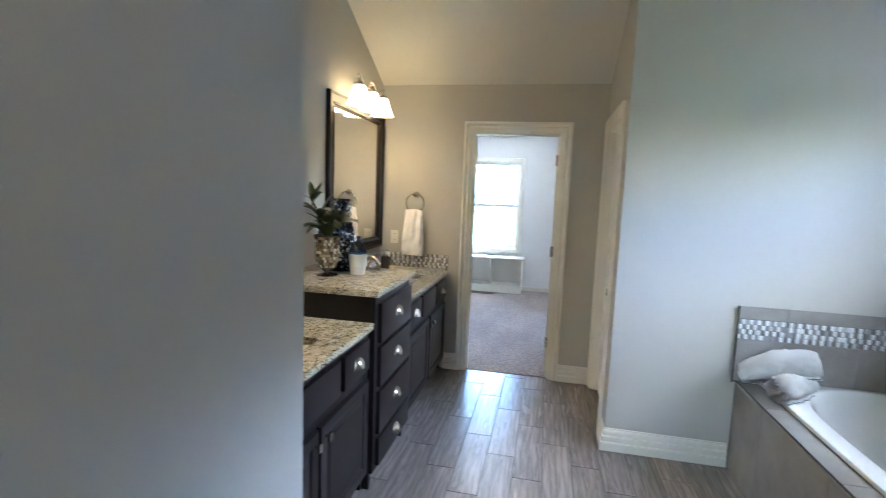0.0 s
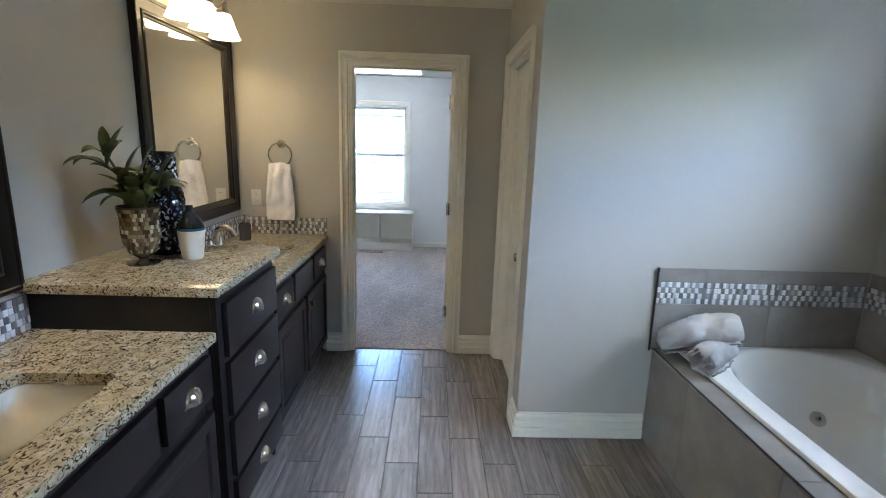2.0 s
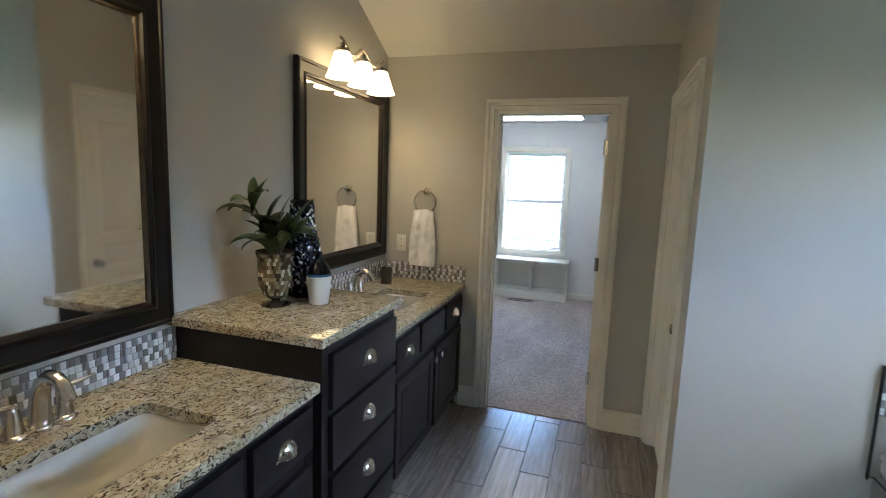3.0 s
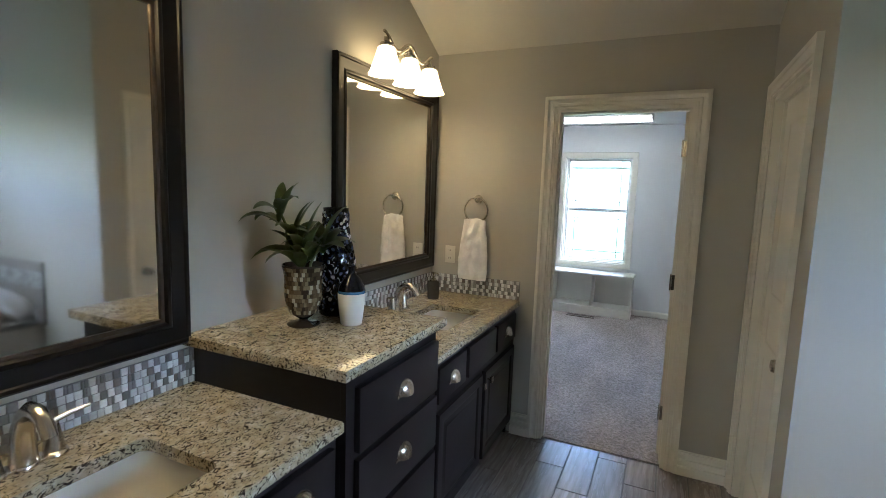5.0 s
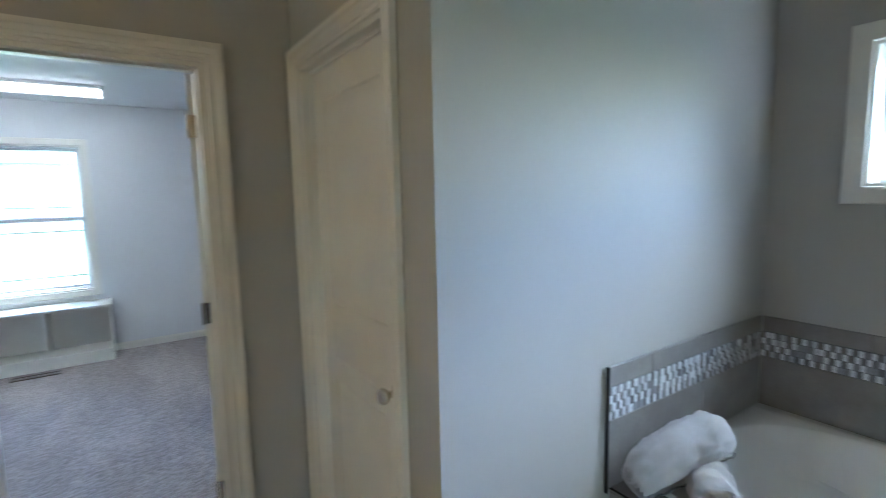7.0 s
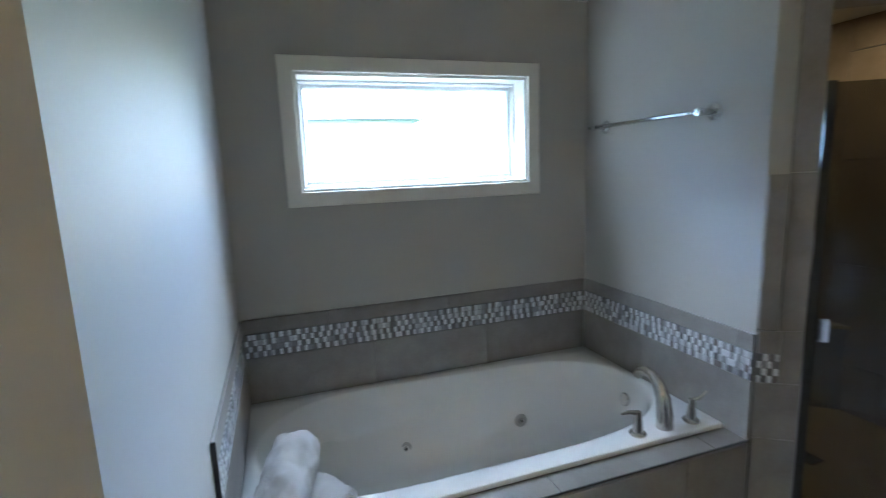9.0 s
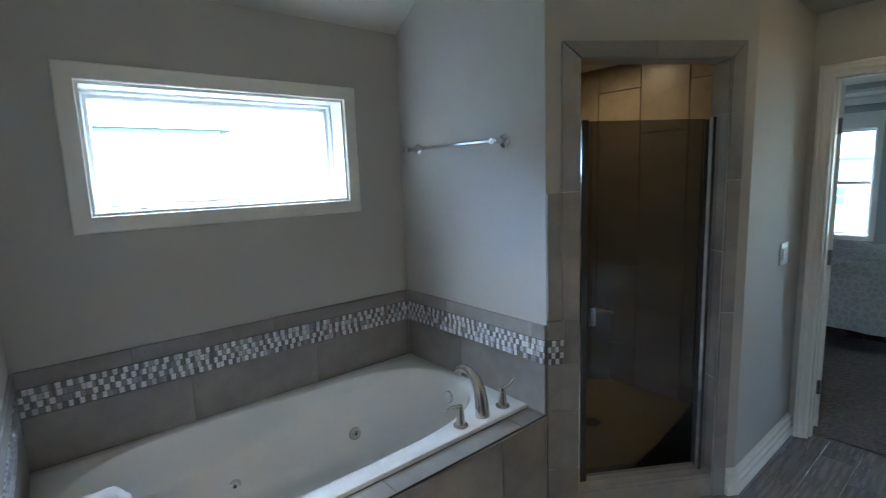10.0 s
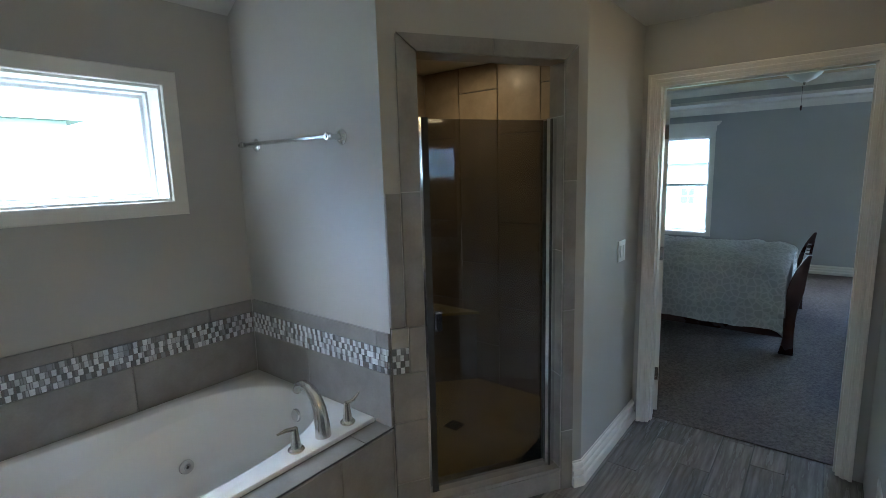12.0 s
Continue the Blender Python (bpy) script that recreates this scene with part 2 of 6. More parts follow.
WALL = plain("greige_wall_paint", (0.475, 0.457, 0.415), 0.62, var=0.025, scale=1.2, fine=220, bump=0.12, depth=0.0006, spec=0.3)
CEIL = plain("ceiling_paint", (0.66, 0.64, 0.59), 0.8, var=0.02, scale=1.0, fine=160, bump=0.2, depth=0.001, spec=0.2)
TRIM = plain("white_trim_paint", (0.80, 0.77, 0.695), 0.35, var=0.03, scale=4, fine=90, bump=0.05)
WHITE_WALL = plain("white_wall_paint", (0.74, 0.74, 0.74), 0.7, var=0.02, scale=1.2, fine=220, bump=0.12, depth=0.0006, spec=0.3)
BLUE_WALL = plain("blue_grey_wall_paint", (0.45, 0.455, 0.432), 0.7, var=0.03, scale=1.2, fine=220, bump=0.12, depth=0.0006, spec=0.3)
ESPRESSO = plain("espresso_stained_wood", (0.012, 0.0095, 0.010), 0.38, var=0.3, scale=6, fine=45, bump=0.06, spec=0.32)
MIRROR_WOOD = plain("dark_bronzed_mirror_wood", (0.010, 0.0075, 0.007), 0.32, var=0.25, scale=5, fine=60, bump=0.06, spec=0.28)
NICKEL = plain("brushed_nickel", (0.62, 0.58, 0.52), 0.24, 1.0, var=0.06, scale=5, fine=200, bump=0.04)
CHROME = plain("polished_chrome", (0.78, 0.79, 0.8), 0.1, 1.0, var=0.04, scale=5, bump=0.0)
PORCELAIN = plain("white_porcelain", (0.93, 0.91, 0.86), 0.08, var=0.02, bump=0.0)
ACRYLIC = plain("white_tub_acrylic", (0.84, 0.84, 0.835), 0.12, var=0.015, scale=2, bump=0.0)
GRANITE, PLANK = granite_mat(), plank_mat()
GROUT = plain("grey_grout", (0.13, 0.125, 0.12), 0.9, var=0.15, fine=150, bump=0.3)
PALE_GROUT = plain("mosaic_grout", (0.22, 0.22, 0.23), 0.9, var=0.1, fine=200, bump=0.2)
TILE = stone_tile_mat("taupe_cement_tile", (0.24, 0.224, 0.205), (0.345, 0.325, 0.30))
SHOWER_TILE = stone_tile_mat("shower_wall_tile", (0.22, 0.175, 0.125), (0.33, 0.27, 0.20))
PAN = plain("tan_shower_floor", (0.46, 0.36, 0.16), 0.5, var=0.14, scale=9, fine=70, bump=0.15)
CHIPS = [(0, (0.84, 0.85, 0.87)), (0.55, (0.72, 0.73, 0.76)), (0.82, (0.58, 0.59, 0.61)), (0.94, (0.36, 0.36, 0.38))]
SLIVERS = [(0, (0.30, 0.295, 0.305)), (0.3, (0.20, 0.195, 0.20)), (0.55, (0.40, 0.395, 0.41)), (0.7, (0.25, 0.225, 0.215)), (0.9, (0.55, 0.55, 0.57))]
MOSAIC, MOSAIC_REST = mosaic_mat("mosaic_chips", CHIPS), mosaic_mat("mosaic_chips_far", CHIPS, island=True)
SLIVER, SLIVER_REST = mosaic_mat("mosaic_slivers", SLIVERS), mosaic_mat("mosaic_slivers_far", SLIVERS, island=True)
MIRROR = plain("silvered_mirror", (0.86, 0.87, 0.86), 0.02, 1.0, var=0.0, bump=0.0)
PANE, SHOWER_GLASS = glass_mat("window_pane", (0.97, 0.98, 0.98)), glass_mat("shower_glass", (0.55, 0.55, 0.54))
VINYL = plain("white_window_vinyl", (0.82, 0.83, 0.82), 0.3, var=0.02, bump=0.0)
TERRY = plain("white_terry_cloth", (0.90, 0.88, 0.88), 0.95, var=0.06, scale=14, fine=330, bump=0.8, depth=0.003, spec=0.1)
CARPET, BED_CARPET = carpet_mat("grey_beige_carpet", (0.53, 0.465, 0.435)), carpet_mat("taupe_carpet", (0.20, 0.168, 0.152))


# ---- the bathroom's shell ----
XW, YN, XC, YA, XE, YT = -1.12, 4.5, 0.725, 3.44, 2.50, 1.555
TOP, LOW = 3.0, 2.45
# shower wall: set askew between the towel-bar wall and the entry
SP = Vector((1.412, YT, 0))
SU = Vector((0.885 - 1.412, 0.724 - YT, 0)).normalized()
SN = Vector((SU.y, -SU.x, 0))
SLEN = (Vector((0.885, 0.724, 0)) - SP).length


def shower(s, d, z):
    """A place s metres along the shower wall, d metres in front of it."""
    return SP + SU * s + SN * d + Vector((0, 0, z))


def sprism(bm, s0, s1, d0, d1, z0, z1):
    return prism(bm, [tuple(shower(s, d, 0).xy) for s, d in ((s0, d0), (s1, d0), (s1, d1), (s0, d1))], z0, z1)


def boxes(*rows):
    bm = bmesh.new()
    for r in rows:
        bx(bm, *r)
    return bm


setting("wall_west", boxes((XW - 0.12, XW, 1.43, 4.62, 0, 3.15)), WALL, "greige painted wall behind the vanity", "wall")
setting("wall_north", boxes((XW, -0.335, YN, YN + 0.12, 0, 3.15), (0.393, XC + 0.12, YN, YN + 0.12, 0, 3.15), (-0.335, 0.393, YN, YN + 0.12, 2.045, 3.15)),
        WALL, "greige painted wall with an open doorway", "wall")
setting("wall_closet", boxes((XC, XC + 0.12, YA + 0.12, 3.675, 0, 3.15), (XC, XC + 0.12, 4.41, YN, 0, 3.15), (XC, XC + 0.12, 3.675, 4.41, 2.045, 3.15)),
        WALL, "greige painted wall round a closed door", "wall")
setting("wall_alcove", boxes((XC, XE, YA, YA + 0.12, 0, 3.15)), WALL, "greige painted wall beside the bathtub", "wall")
setting("wall_east", boxes((XE, XE + 0.19, -0.12, 1.927, 0, 3.15), (XE, XE + 0.19, 3.106, YA + 0.12, 0, 3.15),
                           (XE, XE + 0.19, 1.927, 3.106, 0, 1.535), (XE, XE + 0.19, 1.927, 3.106, 2.075, 3.15)), WALL, "greige painted wall with a wide window", "wall")
setting("wall_towel_bar", boxes((1.412, XE, YT - 0.12, YT, 0, 3.15)), WALL, "greige painted wall with a towel bar", "wall")
bm = bmesh.new()
for row in ((0.0, 0.156, 0, 3.15), (0.858, SLEN, 0, 3.15), (0.156, 0.858, 2.12, 3.15)):
    sprism(bm, row[0], row[1], -0.12, 0, row[2], row[3])
setting("wall_shower", bm, WALL, "greige painted wall with a tiled shower opening", "wall")
setting("wall_switch", boxes((0.885, 1.0, -0.12, 0.724, 0, 3.15)), WALL, "greige painted wall with a light switch", "wall")
setting("wall_south", boxes((-0.445, -0.185, -0.24, -0.12, 0, 3.15), (0.80, 1.0, -0.24, -0.12, 0, 3.15), (-0.185, 0.80, -0.24, -0.12, 2.116, 3.15)),
        WALL, "greige painted wall with the doorway to the bedroom", "wall")
setting("wall_entry", boxes((-0.445, -0.28, -0.12, 1.548, 0, 3.15), (XW, -0.445, 1.428, 1.548, 0, 3.15)), WALL, "greige painted wall ending beside the vanity", "wall")
setting("wall_shower_back", boxes((1.0, XE, -0.12, -0.012, 0, 3.15)), WALL, "wall behind the shower", "wall")

# ceiling: hipped up from the north and east walls, low and flat over the entry
def slab(bm, pts, t=0.06):
    """A ceiling board over a polygon of points, its upper face t higher."""
    lo, hi = [bm.verts.new(p) for p in pts], [bm.verts.new((x, y, z + t)) for x, y, z in pts]
    n = len(pts)
    bm.faces.new(lo), bm.faces.new(hi[::-1])
    for i in range(n):
        bm.faces.new((lo[i], lo[(i + 1) % n], hi[(i + 1) % n], hi[i]))


bm = bmesh.new()
yk, xk = YN - (TOP - 2.41) / 0.5, XE - (TOP - 2.47) / 0.6
slab(bm, [(XW - 0.05, YN + 0.05, 2.385), (XC + 0.06, YN + 0.05, 2.385), (XC + 0.06, yk, TOP), (XW - 0.05, yk, TOP)])
slab(bm, [(XW - 0.05, yk, TOP), (xk, yk, TOP), (xk, 0.95, TOP), (XW - 0.05, 0.95, TOP)])
slab(bm, [(XC - 0.02, yk, TOP), (XC - 0.02, YA + 0.06, TOP), (xk, YA + 0.06, TOP), (xk, yk, TOP)])
slab(bm, [(xk, YT - 0.06, TOP), (xk, YA + 0.06, TOP), (XE + 0.05, YA + 0.06, 2.44), (XE + 0.05, YT - 0.06, 2.44)])
bx(bm, -0.40, 1.4, 0.94, 1.0, LOW, 3.05)
setting("ceiling", bm, CEIL, "pale sloping bathroom ceiling", "ceiling")
setting("ceiling_entry", boxes((-0.40, 1.0, -0.2, 0.94, LOW, LOW + 0.06)), CEIL, "pale flat ceiling over the entry", "ceiling")
setting("ceiling_shower", prism(bmesh.new(), [(0.95, -0.1), (2.52, -0.1), (2.52, 1.5), (1.47, 1.5), (0.98, 0.72)], 2.38, 2.43), CEIL, "pale flat shower ceiling", "ceiling")
# unseen slab added over the rooms to stop sky light leaking in
setting("roof", boxes((-3.0, 3.4, -6.3, -0.24, 3.16, 3.3), (-3.0, XE + 0.2, -0.24, 4.62, 3.16, 3.3), (-3.0, XE + 0.2, 4.62, 8.5, 3.16, 3.3)), plain("light_block_grey", (0.12, 0.12, 0.12), 0.9), "unseen slab keeping sky light out of the rooms", "roof")
# unseen walls added to close the remaining gaps against outside light
setting("wall_light_block", boxes((XC + 0.12, XE + 0.16, YA + 0.12, 4.5, 2.9, 3.16), (XE, XE + 0.16, YA + 0.12, 4.5, 0, 3.16), (-2.72, -0.445, -0.24, -0.12, 0, 3.16), (-2.72, -2.6, -0.12, 4.5, 0, 3.16),
                            (1.0, 3.32, -0.24, -0.12, 0, 3.16), (3.2, 3.32, -0.24, -0.12, 0, 3.16), (1.7, XE + 0.16, 4.5, 4.62, 0, 3.16)), WHITE_WALL, "unseen wall closing gaps against sky light", "wall")

# grout bed below the plank tiles
floor = setting("floor", boxes((XW, XE, -0.22, 4.56, -0.1, -0.003)), GROUT, "grey wood-look plank tile floor", "floor")

# baseboards
BASE = [(0.001, 0), (0.026, 0), (0.026, 0.046), (0.022, 0.052), (0.012, 0.054), (0.011, 0.062), (0.021, 0.065), (0.021, 0.084), (0.017, 0.090), (0.008, 0.092), (0.007, 0.100), (0.015, 0.103), (0.015, 0.117), (0.011, 0.125), (0.005, 0.128), (0.005, 0.137), (0.001, 0.139)]


def baseboard(*pts, prof=BASE):
    return setting("baseboard", sweep(bmesh.new(), [(-a, b) for a, b in prof], [(x, y, 0) for x, y in pts], (0, 0, 1)), TRIM, "white stepped wooden baseboard", "baseboard")


baseboard((1.405, YA), (XC, YA), (XC, 3.604))
baseboard((XC, YN), (0.463, YN))
baseboard((-0.405, YN), (-0.52, YN))
q = shower(0.93, 0, 0)
baseboard((0.885, -0.12), (0.885, 0.724), (q.x, q.y))
baseboard((-0.24, -0.12), (-0.28, -0.12), (-0.28, 1.548), (-0.5, 1.548))

# door casings: stepped profile, a outwards from the opening, b off the wall
CASE = [(0, 0), (0, 0.010), (0.010, 0.010), (0.014, 0.016), (0.026, 0.016), (0.030, 0.012), (0.046, 0.017), (0.050, 0.023), (0.064, 0.025), (0.07, 0.022), (0.07, 0)]


def casing(name, a, b, top, n, parent=None, k=1.0):
    """Three sides round an opening from foot a to foot b, seen from the side n points to, a at the left."""
    a, b = Vector(a), Vector(b)
    up = Vector((0, 0, top))
    return part(name, sweep(bmesh.new(), [(-p * k, q) for p, q in CASE], [a, a + up, b + up, b], n), TRIM, parent)


def door_frame(name, a, b, top, n, depth, label, k=1.0):
    """Casing on both faces and the jambs between; a and b lie on the face that n looks out of."""
    n, a, b = Vector(n), Vector(a), Vector(b)
    t = (b - a).normalized()
    bm = bmesh.new()
    prof = [(0, 0), (0.018, 0), (0.018, -depth), (0, -depth)]
    sweep(bm, prof, [a, a + Vector((0, 0, top)), b + Vector((0, 0, top)), b], n)
    stop = [(0.018, -depth * 0.30), (0.027, -depth * 0.30), (0.027, -depth * 0.62), (0.018, -depth * 0.62)]
    sweep(bm, stop, [a, a + Vector((0, 0, top)), b + Vector((0, 0, top)), b], n)
    ob = setting(name, bm, TRIM, label, "door frame", 40)
    casing("casing", a + n * 0.001, b + n * 0.001, top, n, ob, k)
    casing("casing", b - n * (depth + 0.001), a - n * (depth + 0.001), top, -n, ob, k)
    return ob


frame_study = door_frame("door_frame_1", (-0.335, YN, 0), (0.393, YN, 0), 2.045, (0, -1, 0), 0.12, "white painted doorway to the carpeted room")
frame_closet = door_frame("door_frame_2", (XC, 4.41, 0), (XC, 3.675, 0), 2.045, (-1, 0, 0), 0.12, "white painted frame of the closed door")
frame_bed = door_frame("door_frame_3", (0.80, -0.12, 0), (-0.185, -0.12, 0), 2.116, (0, 1, 0), 0.12, "white painted doorway to the bedroom", 0.72)


def window(name, at, turn, width, height, depth, label, sash=False, outset=0.07, sill=False, head=False):
    """A window in an opening: at is the middle of its foot on the inner face; local x runs along the wall, y outwards."""
    m = Matrix.Translation(at) @ Matrix.Rotation(radians(turn), 4, "Z")
    ob = tagged(new(name), label, "window", "", "structure")
    ob.matrix_world = m
    w = width / 2

    def sub(nm, bm, mat_, lab="", par=ob):
        o = new(nm, mesh_of(nm, bm, mat_, 40))
        o.parent = par
        if lab:
            o["label"] = lab
        return o
    # trim on the wall, reveal lining, vinyl frame, panes
    loop = [(-w, 0, 0), (-w, 0, height), (w, 0, height), (w, 0, 0)]
    if head:
        sub("casing", sweep(bmesh.new(), [(0, 0.0), (0, 0.016), (-outset, 0.018), (-outset, 0.0)], loop, (0, -1, 0), True), TRIM)
        bm = bx(bmesh.new(), -w - outset - 0.01, w + outset + 0.01, -0.022, 0, height + outset, height + outset + 0.09)
        for k, (o, h) in enumerate(((0.03, 0.02), (0.045, 0.02), (0.065, 0.022))):
            bx(bm, -w - outset - 0.01 - o, w + outset + 0.01 + o, -0.022 - o, 0, height + outset + 0.09 + 0.02 * k, height + outset + 0.09 + 0.02 * k + h)
        sub("header", bm, TRIM)
    else:
        sub("casing", sweep(bmesh.new(), [(0, 0), (0, 0.014), (-0.004, 0.018), (-outset + 0.005, 0.018), (-outset, 0.013), (-outset, 0)], loop, (0, -1, 0), True), TRIM)
    sub("reveal", sweep(bmesh.new(), [(0, 0.0), (0.012, 0.0), (0.012, -depth), (0, -depth)], loop, (0, -1, 0), True), TRIM)
    g = depth - 0.05
    wf = [(0.012, -g + 0.02), (0.022, -g + 0.02), (0.03, -g), (0.045, -g), (0.05, -g - 0.014), (0.05, -depth), (0.012, -depth)]
    sub("window_frame", sweep(bmesh.new(), wf, loop, (0, -1, 0), True), VINYL)
    if sash:
        mid = height * 0.5
        bm = bx(bmesh.new(), -w + 0.045, w - 0.045, g - 0.01, g + 0.03, mid - 0.022, mid + 0.022, 0.004)
        bx(bm, -0.03, 0.03, g - 0.03, g, mid + 0.0225, mid + 0.036, 0.003)
        rail = sub("meeting_rail", bm, VINYL)
        spans = ((0.05, mid - 0.022), (mid + 0.022, height - 0.05))
    else:
        spans = ((0.05, height - 0.05),)
    for z0, z1 in spans:
        pane = sub("pane", bx(bmesh.new(), -w + 0.05, w - 0.05, g + 0.018, g + 0.022, z0, z1), PANE)
        pane.visible_shadow = False
    return ob


win_tub = window("window_1", (XE, (1.927 + 3.106) / 2, 1.535), -90, 1.179, 0.54, 0.19, "wide white-trimmed fixed window over the bathtub")


# ---- the carpeted room beyond the far door ----
FY = 8.3
setting("floor_study", boxes((-2.6, 1.7, 4.53, FY, -0.1, 0.006)), CARPET, "grey-beige cut-pile carpet", "carpet")
setting("wall_study_south", boxes((-2.6, XW, 4.5, 4.62, 0, 2.75), (XC + 0.12, 1.7, 4.5, 4.62, 0, 2.75)), WHITE_WALL, "white painted wall", "wall")
setting("wall_study_face", boxes((XW, -0.335, 4.62, 4.626, 0, 2.75), (0.393, 0.82, 4.62, 4.626, 0, 2.75), (-0.335, 0.393, 4.62, 4.626, 2.045, 2.75)), WHITE_WALL, "white painted wall round the doorway", "wall")
setting("wall_study_west", boxes((-2.72, -2.6, 4.5, FY + 0.14, 0, 2.75)), WHITE_WALL, "white painted wall", "wall")
setting("wall_study_east", boxes((1.7, 1.82, 4.5, FY + 0.14, 0, 2.75)), WHITE_WALL, "white painted wall", "wall")
WX0, WX1, WZ0, WZ1 = -1.0, -0.15, 0.66, 2.05
setting("wall_study_north", boxes((-2.6, WX0, FY, FY + 0.14, 0, 2.75), (WX1, 1.7, FY, FY + 0.14, 0, 2.75), (WX0, WX1, FY, FY + 0.14, 0, WZ0), (WX0, WX1, FY, FY + 0.14, WZ1, 2.75)),
        WHITE_WALL, "white painted wall with a sash window", "wall")
setting("ceiling_study", boxes((-2.6, 1.7, 4.5, FY, 2.45, 2.51)), plain("white_ceiling", (0.72, 0.72, 0.72), 0.85, var=0.02, fine=120, bump=0.3), "white ceiling", "ceiling")
window("window_2", ((WX0 + WX1) / 2, FY, WZ0), 0, WX1 - WX0, WZ1 - WZ0, 0.14, "white double-hung window over a low bench", True, 0.06)
SMALL = [(0.001, 0), (0.014, 0), (0.014, 0.06), (0.006, 0.08), (0.001, 0.08)]
baseboard((1.7, FY), (-0.05, FY), prof=SMALL)
baseboard((1.7, 4.62), (1.7, FY), prof=SMALL)

# ---- the bedroom ----
BY, BX0, BX1 = -6.0, -2.6, 2.74
setting("floor_bedroom", boxes((BX0, BX1, BY, -0.215, -0.1, 0.008)), BED_CARPET, "taupe cut-pile bedroom carpet", "carpet")
setting("wall_bedroom_face", boxes((BX0, -0.185, -0.252, -0.24, 0, 2.9), (0.80, BX1, -0.252, -0.24, 0, 2.9), (-0.185, 0.80, -0.252, -0.24, 2.116, 2.9)), BLUE_WALL, "blue-grey wall round the doorway", "wall")
VX0, VX1, VZ0, VZ1 = 1.52, 2.38, 0.54, 2.12
setting("wall_bedroom_south", boxes((BX0, -2.4, BY - 0.14, BY, 0, 2.9), (-0.7, VX0, BY - 0.14, BY, 0, 2.9), (-2.4, -0.7, BY - 0.14, BY, 0, VZ0), (-2.4, -0.7, BY - 0.14, BY, VZ1, 2.9), (VX1, BX1, BY - 0.14, BY, 0, 2.9), (VX0, VX1, BY - 0.14, BY, 0, VZ0), (VX0, VX1, BY - 0.14, BY, VZ1, 2.9)),
        BLUE_WALL, "blue-grey bedroom wall with a sash window", "wall")
setting("wall_bedroom_west", boxes((BX0 - 0.14, BX0, BY - 0.14, -0.24, 0, 2.9)), BLUE_WALL, "blue-grey bedroom wall", "wall")
setting("wall_bedroom_east", boxes((BX1, BX1 + 0.12, BY - 0.14, -0.24, 0, 2.9)), BLUE_WALL, "blue-grey bedroom wall", "wall")
window("window_3", ((VX0 + VX1) / 2, BY, VZ0), 180, VX1 - VX0, VZ1 - VZ0, 0.14, "white double-hung window with a moulded header", True, 0.06, head=True)

# ---- outside ----
LAWN = plain("lawn_grass", (0.055, 0.095, 0.028), 0.9, var=0.35, scale=0.6, fine=25, bump=0.6, depth=0.03)
setting("ground", boxes((-600, 600, -600, 600, -1.3, -1.1)), LAWN, "mown green lawn", "lawn")

# unseen window, assumed from the lit carpet and widened to brighten the bedroom
window("added_window", (-1.55, BY, VZ0), 180, 1.70, VZ1 - VZ0, 0.14, "white double-hung window with a moulded header", True, 0.06, head=True)


# ---- the vanity ----
def slab_front(bm, y0, y1, z0, z1, x0, x1):
    """A drawer front with eased edges, its face at x1."""
    return bx(bm, x0, x1, y0, y1, z0, z1, 0.004)


def panel_door(y0, y1, z0, z1, x0, x1):
    """A cabinet door with a frame round a raised field."""
    bm = bmesh.new()
    w = 0.06
    loop = [(x0, y0, z0), (x0, y0, z1), (x0, y1, z1), (x0, y1, z0)]
    d = x1 - x0
    sweep(bm, [(0, 0), (0, d - 0.004), (0.004, d), (w - 0.012, d), (w - 0.006, d - 0.004), (w, d - 0.009), (w, 0)], loop, (1, 0, 0), True)
    bx(bm, x0 + 0.002, x0 + d - 0.009, y0 + w - 0.002, y1 - w + 0.002, z0 + w - 0.002, z1 - w + 0.002)
    sweep(bm, [(w, d - 0.0095), (w + 0.012, d - 0.0095), (w + 0.03, d - 0.003), (w + 0.03, d - 0.0095)], loop, (1, 0, 0), True)
    bx(bm, x0 + d - 0.0095, x0 + d - 0.003, y0 + w + 0.029, y1 - w - 0.029, z0 + w + 0.029, z1 - w - 0.029)
    return bm


def cup_pull(parent, y, z, x):
    """A half-dome bin pull on a face at x."""
    bm = bmesh.new()
    n, m, R, D = 16, 7, 0.043, 0.030
    rows = []
    for i in range(m + 1):
        b = radians(90 * i / m)
        rows.append([bm.verts.new((x + D * math.cos(b) * (0.35 + 0.65 * math.sin(radians(180 * k / n))) if i < m else x + 0.001,
                                   y - R * math.cos(radians(180 * k / n)) * (0.72 + 0.28 * math.sin(b)), z - 0.022 + 0.052 * math.sin(b) * math.sin(radians(180 * k / n)) ** 0.7)) for k in range(n + 1)])
    for r, q in zip(rows, rows[1:]):
        for k in range(n):
            bm.faces.new((r[k], r[k + 1], q[k + 1], q[k]))
    bmesh.ops.remove_doubles(bm, verts=bm.verts, dist=0.0003)
    bmesh.ops.solidify(bm, geom=list(bm.faces), thickness=0.002)
    tube(bm, [(x, y - 0.048, z - 0.02), (x + 0.004, y - 0.048, z - 0.02)], 0.006, 8)
    tube(bm, [(x, y + 0.048, z - 0.02), (x + 0.004, y + 0.048, z - 0.02)], 0.006, 8)
    return part("cup_pull", bm, NICKEL, parent, "nickel cup pull", 50)


def door_knob_small(parent, y, z, x):
    bm = tube(bmesh.new(), [(x, y, z), (x + 0.016, y, z)], 0.006, 8)
    bx(bm, x + 0.016, x + 0.03, y - 0.013, y + 0.013, z - 0.017, z + 0.017, 0.004)
    return part("knob", bm, NICKEL, parent, "nickel square knob", 50)


